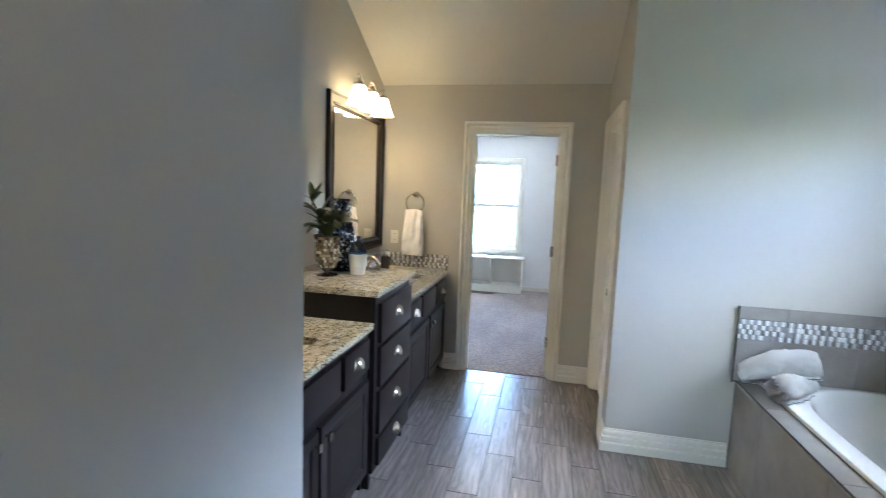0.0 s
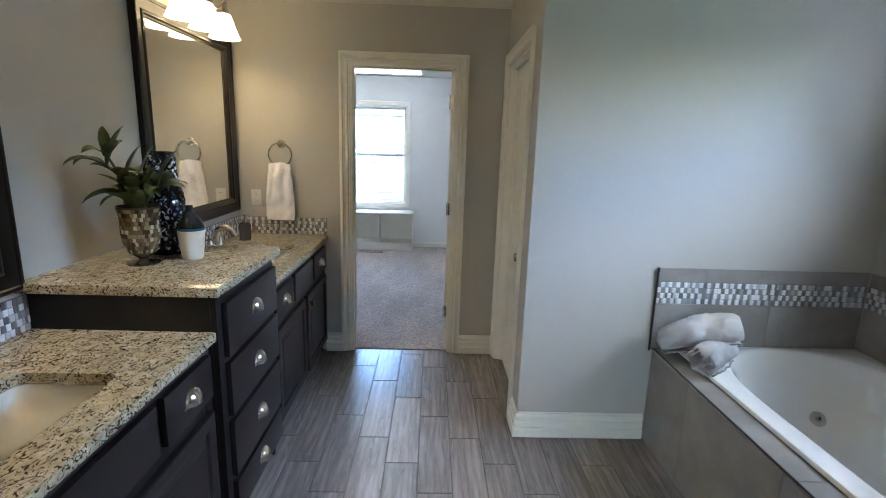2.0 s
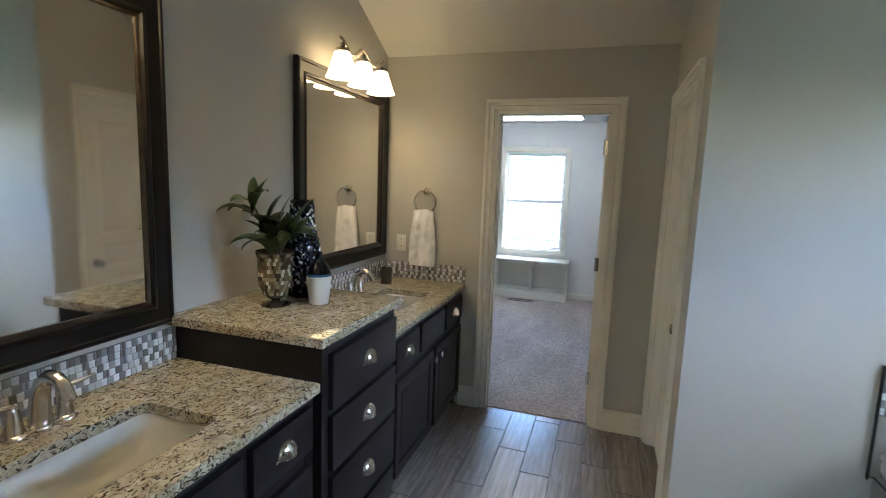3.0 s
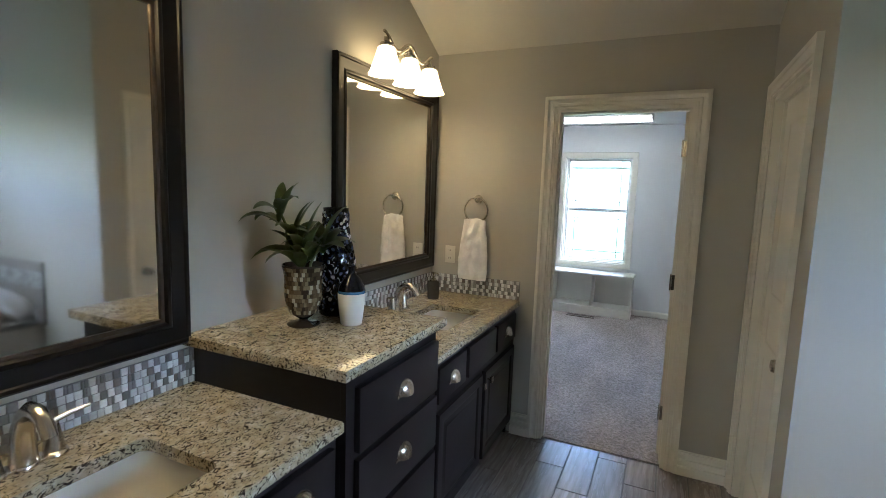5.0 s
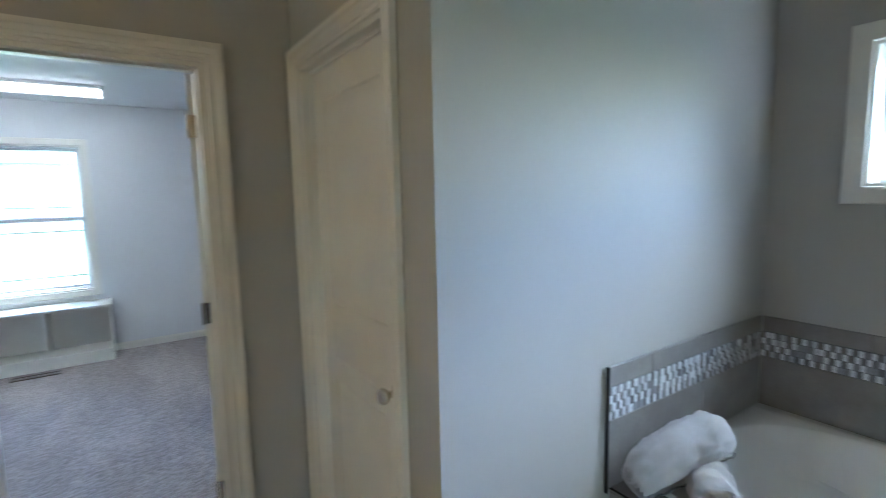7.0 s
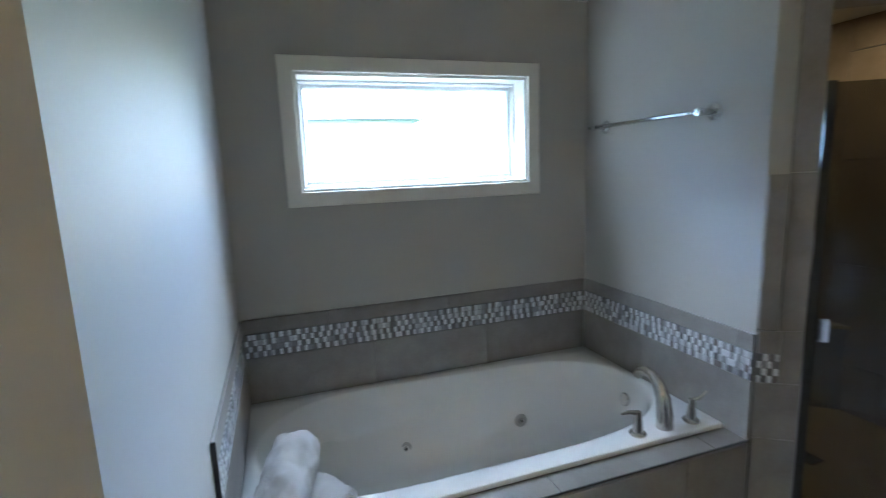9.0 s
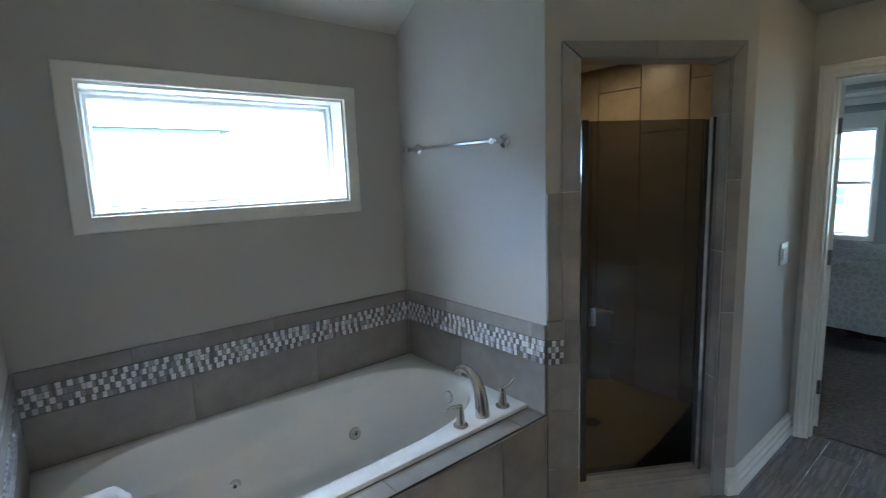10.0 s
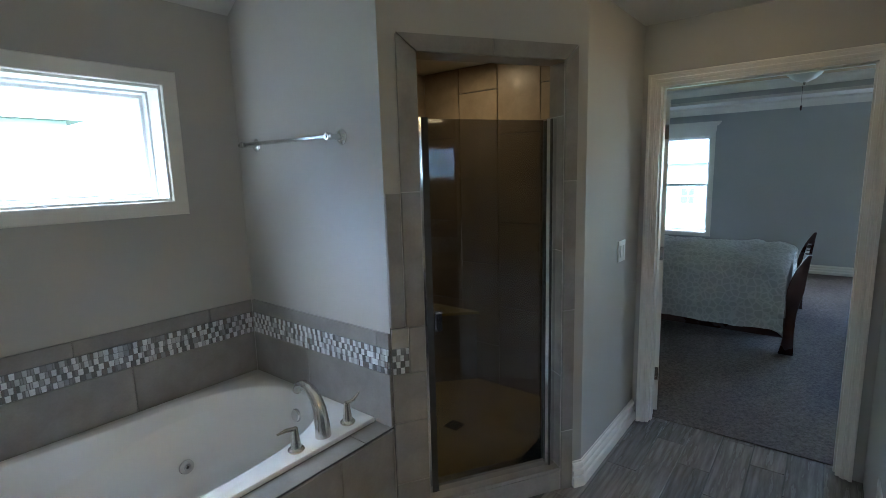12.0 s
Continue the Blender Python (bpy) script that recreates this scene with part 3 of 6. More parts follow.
def cabinet(name, y0, y1, top, face, label):
    ob = thing(name, (XW, y0, 0), label, "cabinet", "vanity cabinets")
    for y in (y0, y1 - 0.018):
        part("side_panel", box(XW, face - 0.0205, y, y + 0.018, 0.0, top), ESPRESSO, ob)
    part("bottom_panel", box(XW, face - 0.0205, y0 + 0.0185, y1 - 0.0185, 0.09, 0.108), ESPRESSO, ob)
    part("back_panel", box(XW, XW + 0.012, y0 + 0.0185, y1 - 0.0185, 0.1085, top), ESPRESSO, ob)
    loop = [(face - 0.02, y0, 0.09), (face - 0.02, y0, top), (face - 0.02, y1, top), (face - 0.02, y1, 0.09)]
    part("face_frame", sweep(bmesh.new(), [(0, 0), (0, 0.02), (0.045, 0.02), (0.045, 0)], loop, (1, 0, 0), True), ESPRESSO, ob)
    part("front_panel", box(face - 0.019, face - 0.002, y0 + 0.0455, y1 - 0.0455, 0.1355, top - 0.0455), ESPRESSO, ob)
    part("toe_kick", box(face - 0.075, face - 0.058, y0 + 0.0185, y1 - 0.0185, 0.0, 0.0895), ESPRESSO, ob)
    return ob


FL, FM = -0.525, -0.49
left = cabinet("vanity_cabinet", 1.548, 2.66, 0.842, FL, "espresso wooden vanity cabinet below the sink")
mid = cabinet("drawer_cabinet", 2.66, 3.25, 1.012, FM, "tall espresso wooden cabinet with four drawers")
right = cabinet("vanity_cabinet", 3.25, 4.49, 0.842, FL, "espresso wooden vanity cabinet beside the doorway")
for y0, y1, pull in ((1.58, 1.84, True), (1.875, 2.295, False), (2.335, 2.63, True)):
    d = part("drawer", slab_front(bmesh.new(), y0, y1, 0.655, 0.808, FL, FL + 0.022), ESPRESSO, left)
    if pull:
        cup_pull(d, (y0 + y1) / 2, 0.735, FL + 0.022)
for y0, y1, ky in ((1.58, 2.095, 2.06), (2.115, 2.63, 2.15)):
    d = part("door", panel_door(y0, y1, 0.11, 0.60, FL, FL + 0.022), ESPRESSO, left)
    door_knob_small(d, ky, 0.55, FL + 0.022)
for z0, z1 in ((0.765, 0.968), (0.535, 0.742), (0.285, 0.512), (0.115, 0.262)):
    d = part("drawer", slab_front(bmesh.new(), 2.70, 3.235, z0, z1, FM, FM + 0.022), ESPRESSO, mid)
    cup_pull(d, 2.967, (z0 + z1) / 2 + 0.01, FM + 0.022)
for y0, y1, pull in ((3.33, 3.63, True), (3.67, 4.07, False), (4.10, 4.45, True)):
    d = part("drawer", slab_front(bmesh.new(), y0, y1, 0.655, 0.808, FL, FL + 0.022), ESPRESSO, right)
    if pull:
        cup_pull(d, (y0 + y1) / 2, 0.735, FL + 0.022)
for y0, y1, ky in ((3.34, 3.875, 3.845), (3.915, 4.44, 3.95)):
    d = part("door", panel_door(y0, y1, 0.11, 0.605, FL, FL + 0.022), ESPRESSO, right)
    door_knob_small(d, ky, 0.555, FL + 0.022)


def counter(name, y0, y1, x1, z0, z1, hole, label):
    """A granite top with an optional rounded rectangular cut-out."""
    bm = bmesh.new()
    if not hole:
        bx(bm, XW, x1, y0, y1, z0, z1, 0.004)
        return solid(name, bm, GRANITE, label, "countertop", smooth=30)
    hx0, hx1, hy0, hy1 = hole
    r, inner = 0.025, []
    for cx, cy, a in ((hx0 + r, hy0 + r, 180), (hx1 - r, hy0 + r, 270), (hx1 - r, hy1 - r, 0), (hx0 + r, hy1 - r, 90)):
        inner += [(cx + r * math.cos(radians(a + 22.5 * k)), cy + r * math.sin(radians(a + 22.5 * k))) for k in range(5)]
    outer = [(XW, y0), (x1, y0), (x1, y1), (XW, y1)]
    for z, flip in ((z0, True), (z1, False)):
        o = [bm.verts.new((*p, z)) for p in outer]
        i = [bm.verts.new((*p, z)) for p in inner]
        for k in range(4):
            c = i[5 * k:5 * k + 5]
            for m in range(4):
                bm.faces.new((o[k], c[m], c[m + 1]))
            bm.faces.new((o[k], c[4], i[(5 * k + 5) % 20], o[(k + 1) % 4]))
        if flip:
            lo_o, lo_i = o, i
    for k in range(4):
        bm.faces.new((lo_o[k], lo_o[(k + 1) % 4], o[(k + 1) % 4], o[k]))
    for k in range(20):
        bm.faces.new((lo_i[k], lo_i[(k + 1) % 20], i[(k + 1) % 20], i[k]))
    bmesh.ops.recalc_face_normals(bm, faces=bm.faces)
    lip = [e for e in bm.edges if all(abs(v.co.x - x1) < 1e-5 for v in e.verts) and abs(e.verts[0].co.z - e.verts[1].co.z) < 1e-5]
    bmesh.ops.bevel(bm, geom=lip, offset=0.004, segments=2, affect="EDGES")
    return solid(name, bm, GRANITE, label, "countertop", smooth=30)


SINKS = ((-0.905, -0.622, 1.872, 2.342), (-0.92, -0.622, 3.65, 4.118))
counter("granite_countertop", 1.549, 2.659, -0.495, 0.8425, 0.877, SINKS[0], "speckled tan granite countertop with an undermount sink")
counter("granite_countertop", 3.251, 4.495, -0.495, 0.8425, 0.877, SINKS[1], "speckled tan granite countertop beside the doorway")
counter("granite_countertop", 2.62, 3.29, -0.462, 1.0125, 1.047, None, "raised speckled tan granite countertop with a plant")


def sink(hole, z):
    """An undermount rectangular basin."""
    x0, x1, y0, y1 = hole
    bm, rings = bmesh.new(), []
    cx, cy = (x0 + x1) / 2, (y0 + y1) / 2
    for dz, k, p in ((0, 1.09, 9), (0, 1.0, 9), (-0.025, 0.98, 8), (-0.055, 0.92, 6), (-0.08, 0.80, 4.5), (-0.097, 0.55, 3.4), (-0.104, 0.2, 2.5), (-0.106, 0.1, 2)):
        ring = []
        for a in range(48):
            c, s = math.cos(2 * math.pi * a / 48), math.sin(2 * math.pi * a / 48)
            q = (abs(c) ** p + abs(s) ** p) ** (-1 / p)
            ring.append(bm.verts.new((cx + (x1 - x0 + 0.012) / 2 * k * c * q, cy + (y1 - y0 + 0.012) / 2 * k * s * q, z + dz)))
        rings.append(ring)
    for r, q in zip(rings, rings[1:]):
        for j in range(48):
            bm.faces.new((r[j], r[(j + 1) % 48], q[(j + 1) % 48], q[j]))
    bm.faces.new(rings[-1])
    bmesh.ops.solidify(bm, geom=list(bm.faces), thickness=0.006)
    ob = thing("sink", (cx, cy, z - 0.112), "white porcelain undermount sink below the granite", "sink", "vanity sinks")
    part("basin", bm, PORCELAIN, ob, "", 60)
    part("drain", lathe(bmesh.new(), [(0, -0.1055), (0.018, -0.1055), (0.022, -0.1045), (0.024, -0.1015), (0, -0.1015)], (cx, cy, z), seg=20), CHROME, ob, "chrome drain ring")
    return ob


for hole in SINKS:
    sink(hole, 0.842)


def faucet(y):
    """A nickel centre-set faucet: arched spout between two lever handles on one plate."""
    x, z = -1.015, 0.8775
    ob = thing("faucet", (x, y, z), "brushed nickel faucet with an arched spout behind the sink", "faucet", "vanity faucets")
    bm = bmesh.new()
    for k in (-1, 0, 1):
        lathe(bm, [(0, 0), (0.03, 0), (0.03, 0.006), (0.024, 0.012), (0, 0.012)], (x, y + 0.062 * k, z), seg=20)
    bx(bm, x - 0.02, x + 0.02, y - 0.062, y + 0.062, z, z + 0.009, 0.003)
    part("base_plate", bm, NICKEL, ob, "", 50)
    path = [(x, y, z + 0.01), (x, y, z + 0.05), (x + 0.004, y, z + 0.09), (x + 0.018, y, z + 0.125), (x + 0.045, y, z + 0.148), (x + 0.075, y, z + 0.148), (x + 0.102, y, z + 0.128), (x + 0.118, y, z + 0.098)]
    part("spout", tube(bmesh.new(), path, [0.029, 0.0255, 0.0235, 0.021, 0.019, 0.0175, 0.0165, 0.0155], 18), NICKEL, ob, "", 60)
    for k in (-1, 1):
        hy = y + 0.062 * k
        h = part("handle", lathe(bmesh.new(), [(0, 0.01), (0.024, 0.01), (0.019, 0.04), (0.014, 0.075), (0.011, 0.086), (0, 0.089)], (x, hy, z), seg=18), NICKEL, ob, "", 60)
        part("lever", tube(bmesh.new(), [(x, hy - 0.004 * k, z + 0.083), (x + 0.006, hy + 0.034 * k, z + 0.092), (x + 0.016, hy + 0.078 * k, z + 0.10)], [0.008, 0.0065, 0.004], 10), NICKEL, h, "", 60)
    return ob


faucet(2.128), faucet(3.86)

# mirrors and their lights
GILT = plain("rubbed_bronze_bead", (0.045, 0.03, 0.018), 0.35, 0.4, var=0.4, scale=20, fine=60, bump=0.1)


def wall_mirror(y0, y1, z0, z1, label):
    ob = thing("framed_mirror", (XW, (y0 + y1) / 2, z0), label, "mirror", "vanity mirrors")
    loop = [(XW + 0.001, y0, z0), (XW + 0.001, y0, z1), (XW + 0.001, y1, z1), (XW + 0.001, y1, z0)]
    part("frame", sweep(bmesh.new(), [(0, 0), (0, 0.026), (0.007, 0.033), (0.016, 0.033), (0.02, 0.028), (0.03, 0.027), (0.062, 0.021), (0.068, 0.026), (0.078, 0.026), (0.084, 0.018), (0.084, 0)], loop, (1, 0, 0), True), MIRROR_WOOD, ob)
    part("bead", sweep(bmesh.new(), [(0.084, 0.004), (0.084, 0.017), (0.089, 0.0165), (0.094, 0.012), (0.094, 0.004)], loop, (1, 0, 0), True), GILT, ob, "rubbed bronze inner bead")
    part("mirror_glass", box(XW + 0.003, XW + 0.008, y0 + 0.086, y1 - 0.086, z0 + 0.086, z1 - 0.086), MIRROR, ob, "silvered mirror glass")
    return ob


wall_mirror(1.64, 2.635, 1.025, 2.15, "large mirror in a dark bronzed wooden frame")
wall_mirror(3.40, 4.46, 1.045, 2.155, "dark wooden framed mirror beside the towel ring")
SHADE = glow_mat("lit_frosted_glass", (1.0, 0.70, 0.33), LAMP)
BULB_GLASS = glow_mat("lit_bulb_glass", (1.0, 0.71, 0.35), BULB)


def vanity_light(y, z, label):
    ob = thing("vanity_light", (XW, y, z), label, "wall light", "vanity lights")
    x = XW + 0.12
    part("back_plate", bx(bmesh.new(), XW + 0.001, XW + 0.02, y - 0.06, y + 0.06, z + 0.09, z + 0.2, 0.006), NICKEL, ob)
    part("stem", tube(bmesh.new(), [(XW + 0.02, y, z + 0.15), (XW + 0.07, y, z + 0.165), (x, y, z + 0.185)], 0.008, 10), NICKEL, ob)
    path = [(x, y - 0.26 + 0.52 * i / 24, z + 0.172 + 0.03 * math.cos(4 * math.pi * (i / 24 - 0.5))) for i in range(25)]
    part("arm", tube(bmesh.new(), path, 0.0075, 10), NICKEL, ob, "wavy nickel arm", 60)
    for k in (-1, 0, 1):
        c = (x, y + 0.235 * k, z)
        sh = part("shade", lathe(bmesh.new(), [(0.088, 0.0), (0.079, 0.018), (0.064, 0.06), (0.051, 0.10), (0.042, 0.128), (0.030, 0.135), (0.027, 0.132), (0.039, 0.124), (0.048, 0.098), (0.061, 0.06), (0.076, 0.018), (0.085, 0.0)], c, seg=24), SHADE, ob, "lit frosted glass shade", 60)
        part("bulb", lathe(bmesh.new(), [(0, 0.03), (0.015, 0.033), (0.026, 0.045), (0.029, 0.06), (0.024, 0.078), (0.013, 0.095), (0.012, 0.124), (0, 0.124)], c, seg=16), BULB_GLASS, sh, "lit bulb", 60)
        part("fitter", lathe(bmesh.new(), [(0, 0.125), (0.032, 0.125), (0.032, 0.15), (0.014, 0.158), (0.012, 0.178), (0, 0.178)], c, seg=18), NICKEL, ob, "", 50)
    return ob


vanity_light(2.14, 2.095, "three-shade nickel wall light over the mirror")
vanity_light(3.90, 2.098, "three-shade nickel wall light over the mirror")

# towel ring, towel and outlet on the north wall
RX, RZ = -0.805, 1.50
ring = thing("towel_ring", (RX, YN, RZ), "brushed nickel towel ring on the wall", "towel ring")
part("rosette", lathe(bmesh.new(), [(0, 0), (0.028, 0), (0.028, 0.006), (0.018, 0.014), (0.012, 0.03), (0.014, 0.04), (0, 0.044)], (RX, YN - 0.001, RZ), (0, -1, 0), 20), NICKEL, ring, "", 50)
part("ring", tube(bmesh.new(), arc((RX, YN - 0.036, RZ - 0.07), 0.078, 90, 450, 36, "xz"), 0.0055, 10, False), NICKEL, ring, "", 60)


def hanging_towel(x, y, z0, z1, w0, w1):
    bm = bmesh.new()
    n, m = 30, 60
    for side in (0, 1):
        rows = []
        for j in range(m + 1):
            f = j / m
            z = z1 + (z0 + 0.03 * side - z1) * f
            w = w0 + (w1 - w0) * min(1, f * 1.6)
            row = []
            for i in range(n + 1):
                u = i / n - 0.5
                fold = (0.009 * math.sin(u * 15 + 1.2 + 2 * f) * (1 - 0.5 * f) + 0.012 * noise.noise((u * 3.2 + f * 2, f * 6, side)) + 0.006 * abs(noise.noise((u * 9, f * 13 + u * 4, 7))) + 0.003 * noise.noise((u * 22, f * 40, side))) * min(1.0, 0.15 + f * 6)
                bulge = (0.011 + 0.018 * min(1, f * 4)) * (1 - (2 * u) ** 4 * 0.6)
                yy = y - (bulge + fold) if side == 0 else y + 0.35 * bulge
                row.append(bm.verts.new((x + w * u + 0.006 * noise.noise((f * 6, u, 3)), yy, z - 0.012 * (2 * u) ** 2 * (1 - f) + 0.004 * noise.noise((u * 4, 0, f)))))
            rows.append(row)
        for r, q in zip(rows, rows[1:]):
            for i in range(n):
                bm.faces.new((r[i], r[i + 1], q[i + 1], q[i]))
        if side == 0:
            front = rows
    for i in range(n):
        bm.faces.new((front[0][i], front[0][i + 1], rows[0][i + 1], rows[0][i]))
        bm.faces.new((front[m][i], front[m][i + 1], rows[m][i + 1], rows[m][i]))
    for j in range(m):
        bm.faces.new((front[j][0], front[j + 1][0], rows[j + 1][0], rows[j][0]))
        bm.faces.new((front[j][n], front[j + 1][n], rows[j + 1][n], rows[j][n]))
    return bm


solid("hand_towel", hanging_towel(RX - 0.008, YN - 0.036, 0.985, 1.378, 0.14, 0.188), TERRY, "white terry hand towel hanging from the ring", "towel", smooth=80)
PLATE = plain("ivory_plastic", (0.72, 0.70, 0.64), 0.35, var=0.02, bump=0.0)
# near-black of gaskets and grate, also painted shade in slots and vent
SLOT = plain("dark_gap_and_gasket", (0.03, 0.03, 0.03), 0.6, bump=0.0)
out = thing("wall_outlet", (-0.99, YN, 1.13), "ivory double wall outlet above the backsplash", "outlet")
part("cover_plate", bx(bmesh.new(), -1.025, -0.955, YN - 0.007, YN - 0.001, 1.073, 1.187, 0.003), PLATE, out)
for z in (1.105, 1.155):
    r = part("receptacle", lathe(bmesh.new(), [(0, 0), (0.017, 0), (0.016, 0.002), (0, 0.002)], (-0.99, YN - 0.0072, z), (0, -1, 0), 18), PLATE, out)
    # raised dark bars paint the shade inside the receptacle's slots
    part("slot_shade", bx(bx(bmesh.new(), -0.997, -0.9945, YN - 0.0097, YN - 0.0093, z - 0.004, z + 0.006), -0.9855, -0.983, YN - 0.0097, YN - 0.0093, z - 0.004, z + 0.006), SLOT, r)


# ---- things on the raised counter ----
GOLD_CHIP = [(0, (0.14, 0.10, 0.055)), (0.3, (0.24, 0.19, 0.11)), (0.5, (0.05, 0.036, 0.024)), (0.68, (0.46, 0.41, 0.30)), (0.8, (0.09, 0.062, 0.036))]
VASE_CHIPS = mosaic_mat("bronze_glass_chips", GOLD_CHIP, 0.1, True)
SMOKE = plain("smoked_glass", (0.06, 0.045, 0.035), 0.07, var=0.05, bump=0.0)
vx, vy, vz = -0.872, 2.925, 1.0475
vase = thing("mosaic_vase", (vx, vy, vz), "footed hurricane vase covered in bronze mosaic chips", "vase")
prof = [(0.0, 0.0), (0.058, 0.0), (0.059, 0.004), (0.034, 0.009), (0.016, 0.015), (0.015, 0.021), (0.026, 0.029), (0.046, 0.044), (0.062, 0.085), (0.067, 0.12), (0.065, 0.165), (0.068, 0.195), (0.076, 0.222), (0.073, 0.223), (0.062, 0.19), (0.06, 0.12), (0.05, 0.075), (0, 0.06)]
part("vessel", lathe(bmesh.new(), prof, (vx, vy, vz), seg=32), SMOKE, vase, "smoky glass footed vessel", 50)
bm = bmesh.new()
rows = 11
for r in range(rows):
    z0, z1 = 0.046 + r * 0.0155, 0.046 + r * 0.0155 + 0.0146
    rad = [np.interp(z, [0.044, 0.085, 0.12, 0.165, 0.195, 0.222], [0.046, 0.062, 0.067, 0.065, 0.068, 0.076]) for z in (z0, z1)]
    n = 36
    for k in range(n):
        a0 = 2 * math.pi * (k + 0.5 * (r % 2) + random.uniform(-0.05, 0.05)) / n
        a1 = a0 + 2 * math.pi * 0.92 / n
        q = []
        for rr in (0.0, 0.0022):
            for z, R in ((z0, rad[0]), (z1, rad[1])):
                for a in (a0, a1):
                    q.append(bm.verts.new((vx + (R + rr) * math.cos(a), vy + (R + rr) * math.sin(a), vz + z)))
        for f in ((4, 5, 7, 6), (0, 1, 5, 4), (2, 6, 7, 3), (0, 4, 6, 2), (1, 3, 7, 5)):
            bm.faces.new([q[i] for i in f])
ob = part("mosaic_cladding", bm, VASE_CHIPS, vase, "bronze and gold glass chips", None)
ob["kind"] = "stuff"

LEAF = plain("dark_green_leaf", (0.085, 0.115, 0.036), 0.42, var=0.35, scale=25, fine=90, bump=0.15)
STEM = plain("olive_stem", (0.10, 0.11, 0.04), 0.6, var=0.2)
plant = thing("potted_plant", (vx, vy, vz + 0.062), "leafy green artificial plant standing in the mosaic vase", "plant")


def leaf(base, aim, length, width, droop, roll):
    """A long pointed leaf that arches over, folded along its rib."""
    bm = bmesh.new()
    aim = Vector(aim).normalized()
    side = aim.cross(Vector((0, 0, 1)))
    side = (side.normalized() if side.length > 0.05 else Vector((1, 0, 0)))
    side = Matrix.Rotation(roll, 3, aim) @ side
    rows, p, d = [], Vector(base), aim.copy()
    n = 8
    for i in range(n + 1):
        f = i / n
        w = width * (math.sin(math.pi * min(1, f * 0.93 + 0.07)) ** 0.75) * (1 - 0.25 * f)
        up = side.cross(d).normalized()
        rows.append([bm.verts.new(p - side * w / 2 + up * w * 0.16), bm.verts.new(p), bm.verts.new(p + side * w / 2 + up * w * 0.16)])
        p = p + d * length / n
        d = (d + Vector((0, 0, -droop / n * (0.4 + 1.2 * f)))).normalized()
    for r, q in zip(rows, rows[1:]):
        bm.faces.new((r[0], r[1], q[1], q[0])), bm.faces.new((r[1], r[2], q[2], q[1]))
    bmesh.ops.solidify(bm, geom=list(bm.faces), thickness=0.0008)
    return bm


rng = random.Random(5)
for tip, count, size in (((vx - 0.07, vy - 0.05, vz + 0.42), 8, 0.135), ((vx - 0.005, vy + 0.0, vz + 0.29), 13, 0.165), ((vx + 0.06, vy + 0.03, vz + 0.31), 11, 0.15), ((vx - 0.04, vy - 0.01, vz + 0.33), 8, 0.15), ((vx + 0.02, vy - 0.03, vz + 0.24), 8, 0.15)):
    foot = Vector((vx + rng.uniform(-0.02, 0.02), vy + rng.uniform(-0.02, 0.02), vz + 0.075))
    tip = Vector(tip)
    mid_ = (foot + tip) / 2 + Vector((0.3 * (vx - tip.x), 0, 0.03))
    part("stem", tube(bmesh.new(), [foot, mid_, tip], [0.006, 0.005, 0.004], 8), STEM, plant)
    for k in range(count):
        a = 2 * math.pi * (k / count) + rng.uniform(-0.3, 0.3)
        rise = rng.uniform(0.25, 1.5) if k > 1 else 2.6
        aim = (math.cos(a) * 0.9, math.sin(a) * 0.9, rise)
        b = tip - Vector((0, 0, rng.uniform(0, 0.05)))
        b.x, b.y = b.x + 0.004 * math.cos(a), b.y + 0.004 * math.sin(a)
        part("leaf", leaf(b, aim, size * rng.uniform(0.8, 1.15), rng.uniform(0.042, 0.062), rng.uniform(0.6, 2.0), rng.uniform(-0.4, 0.4)), LEAF, plant, "", 60)

GLAZE = plain("midnight_blue_glaze", (0.004, 0.006, 0.016), 0.07, var=0.3, scale=12, bump=0.0)
# dark blue pebbles; the pale steps are glints put into the colour
PEBBLE = mosaic_mat("blue_glint_pebbles", [(0, (0.008, 0.010, 0.022)), (0.25, (0.10, 0.13, 0.22)), (0.42, (0.008, 0.010, 0.02)), (0.62, (0.75, 0.78, 0.82)), (0.8, (0.015, 0.018, 0.04))], 0.08, True)
bxx, byy = -0.875, 3.115
bottle = thing("tall_bottle_vase", (bxx, byy, 1.0475), "tall midnight-blue bottle vase with a pebbled mosaic body", "vase")
P = [(r * 1.22, h) for r, h in ((0, 0), (0.048, 0), (0.052, 0.006), (0.056, 0.06), (0.062, 0.13), (0.062, 0.19), (0.054, 0.25), (0.044, 0.30), (0.038, 0.35), (0.037, 0.395), (0.041, 0.42), (0.037, 0.421), (0.033, 0.39), (0, 0.385))]
part("body", lathe(bmesh.new(), P, (bxx, byy, 1.0475), seg=28), GLAZE, bottle, "", 50)
bm = bmesh.new()
rng = random.Random(9)
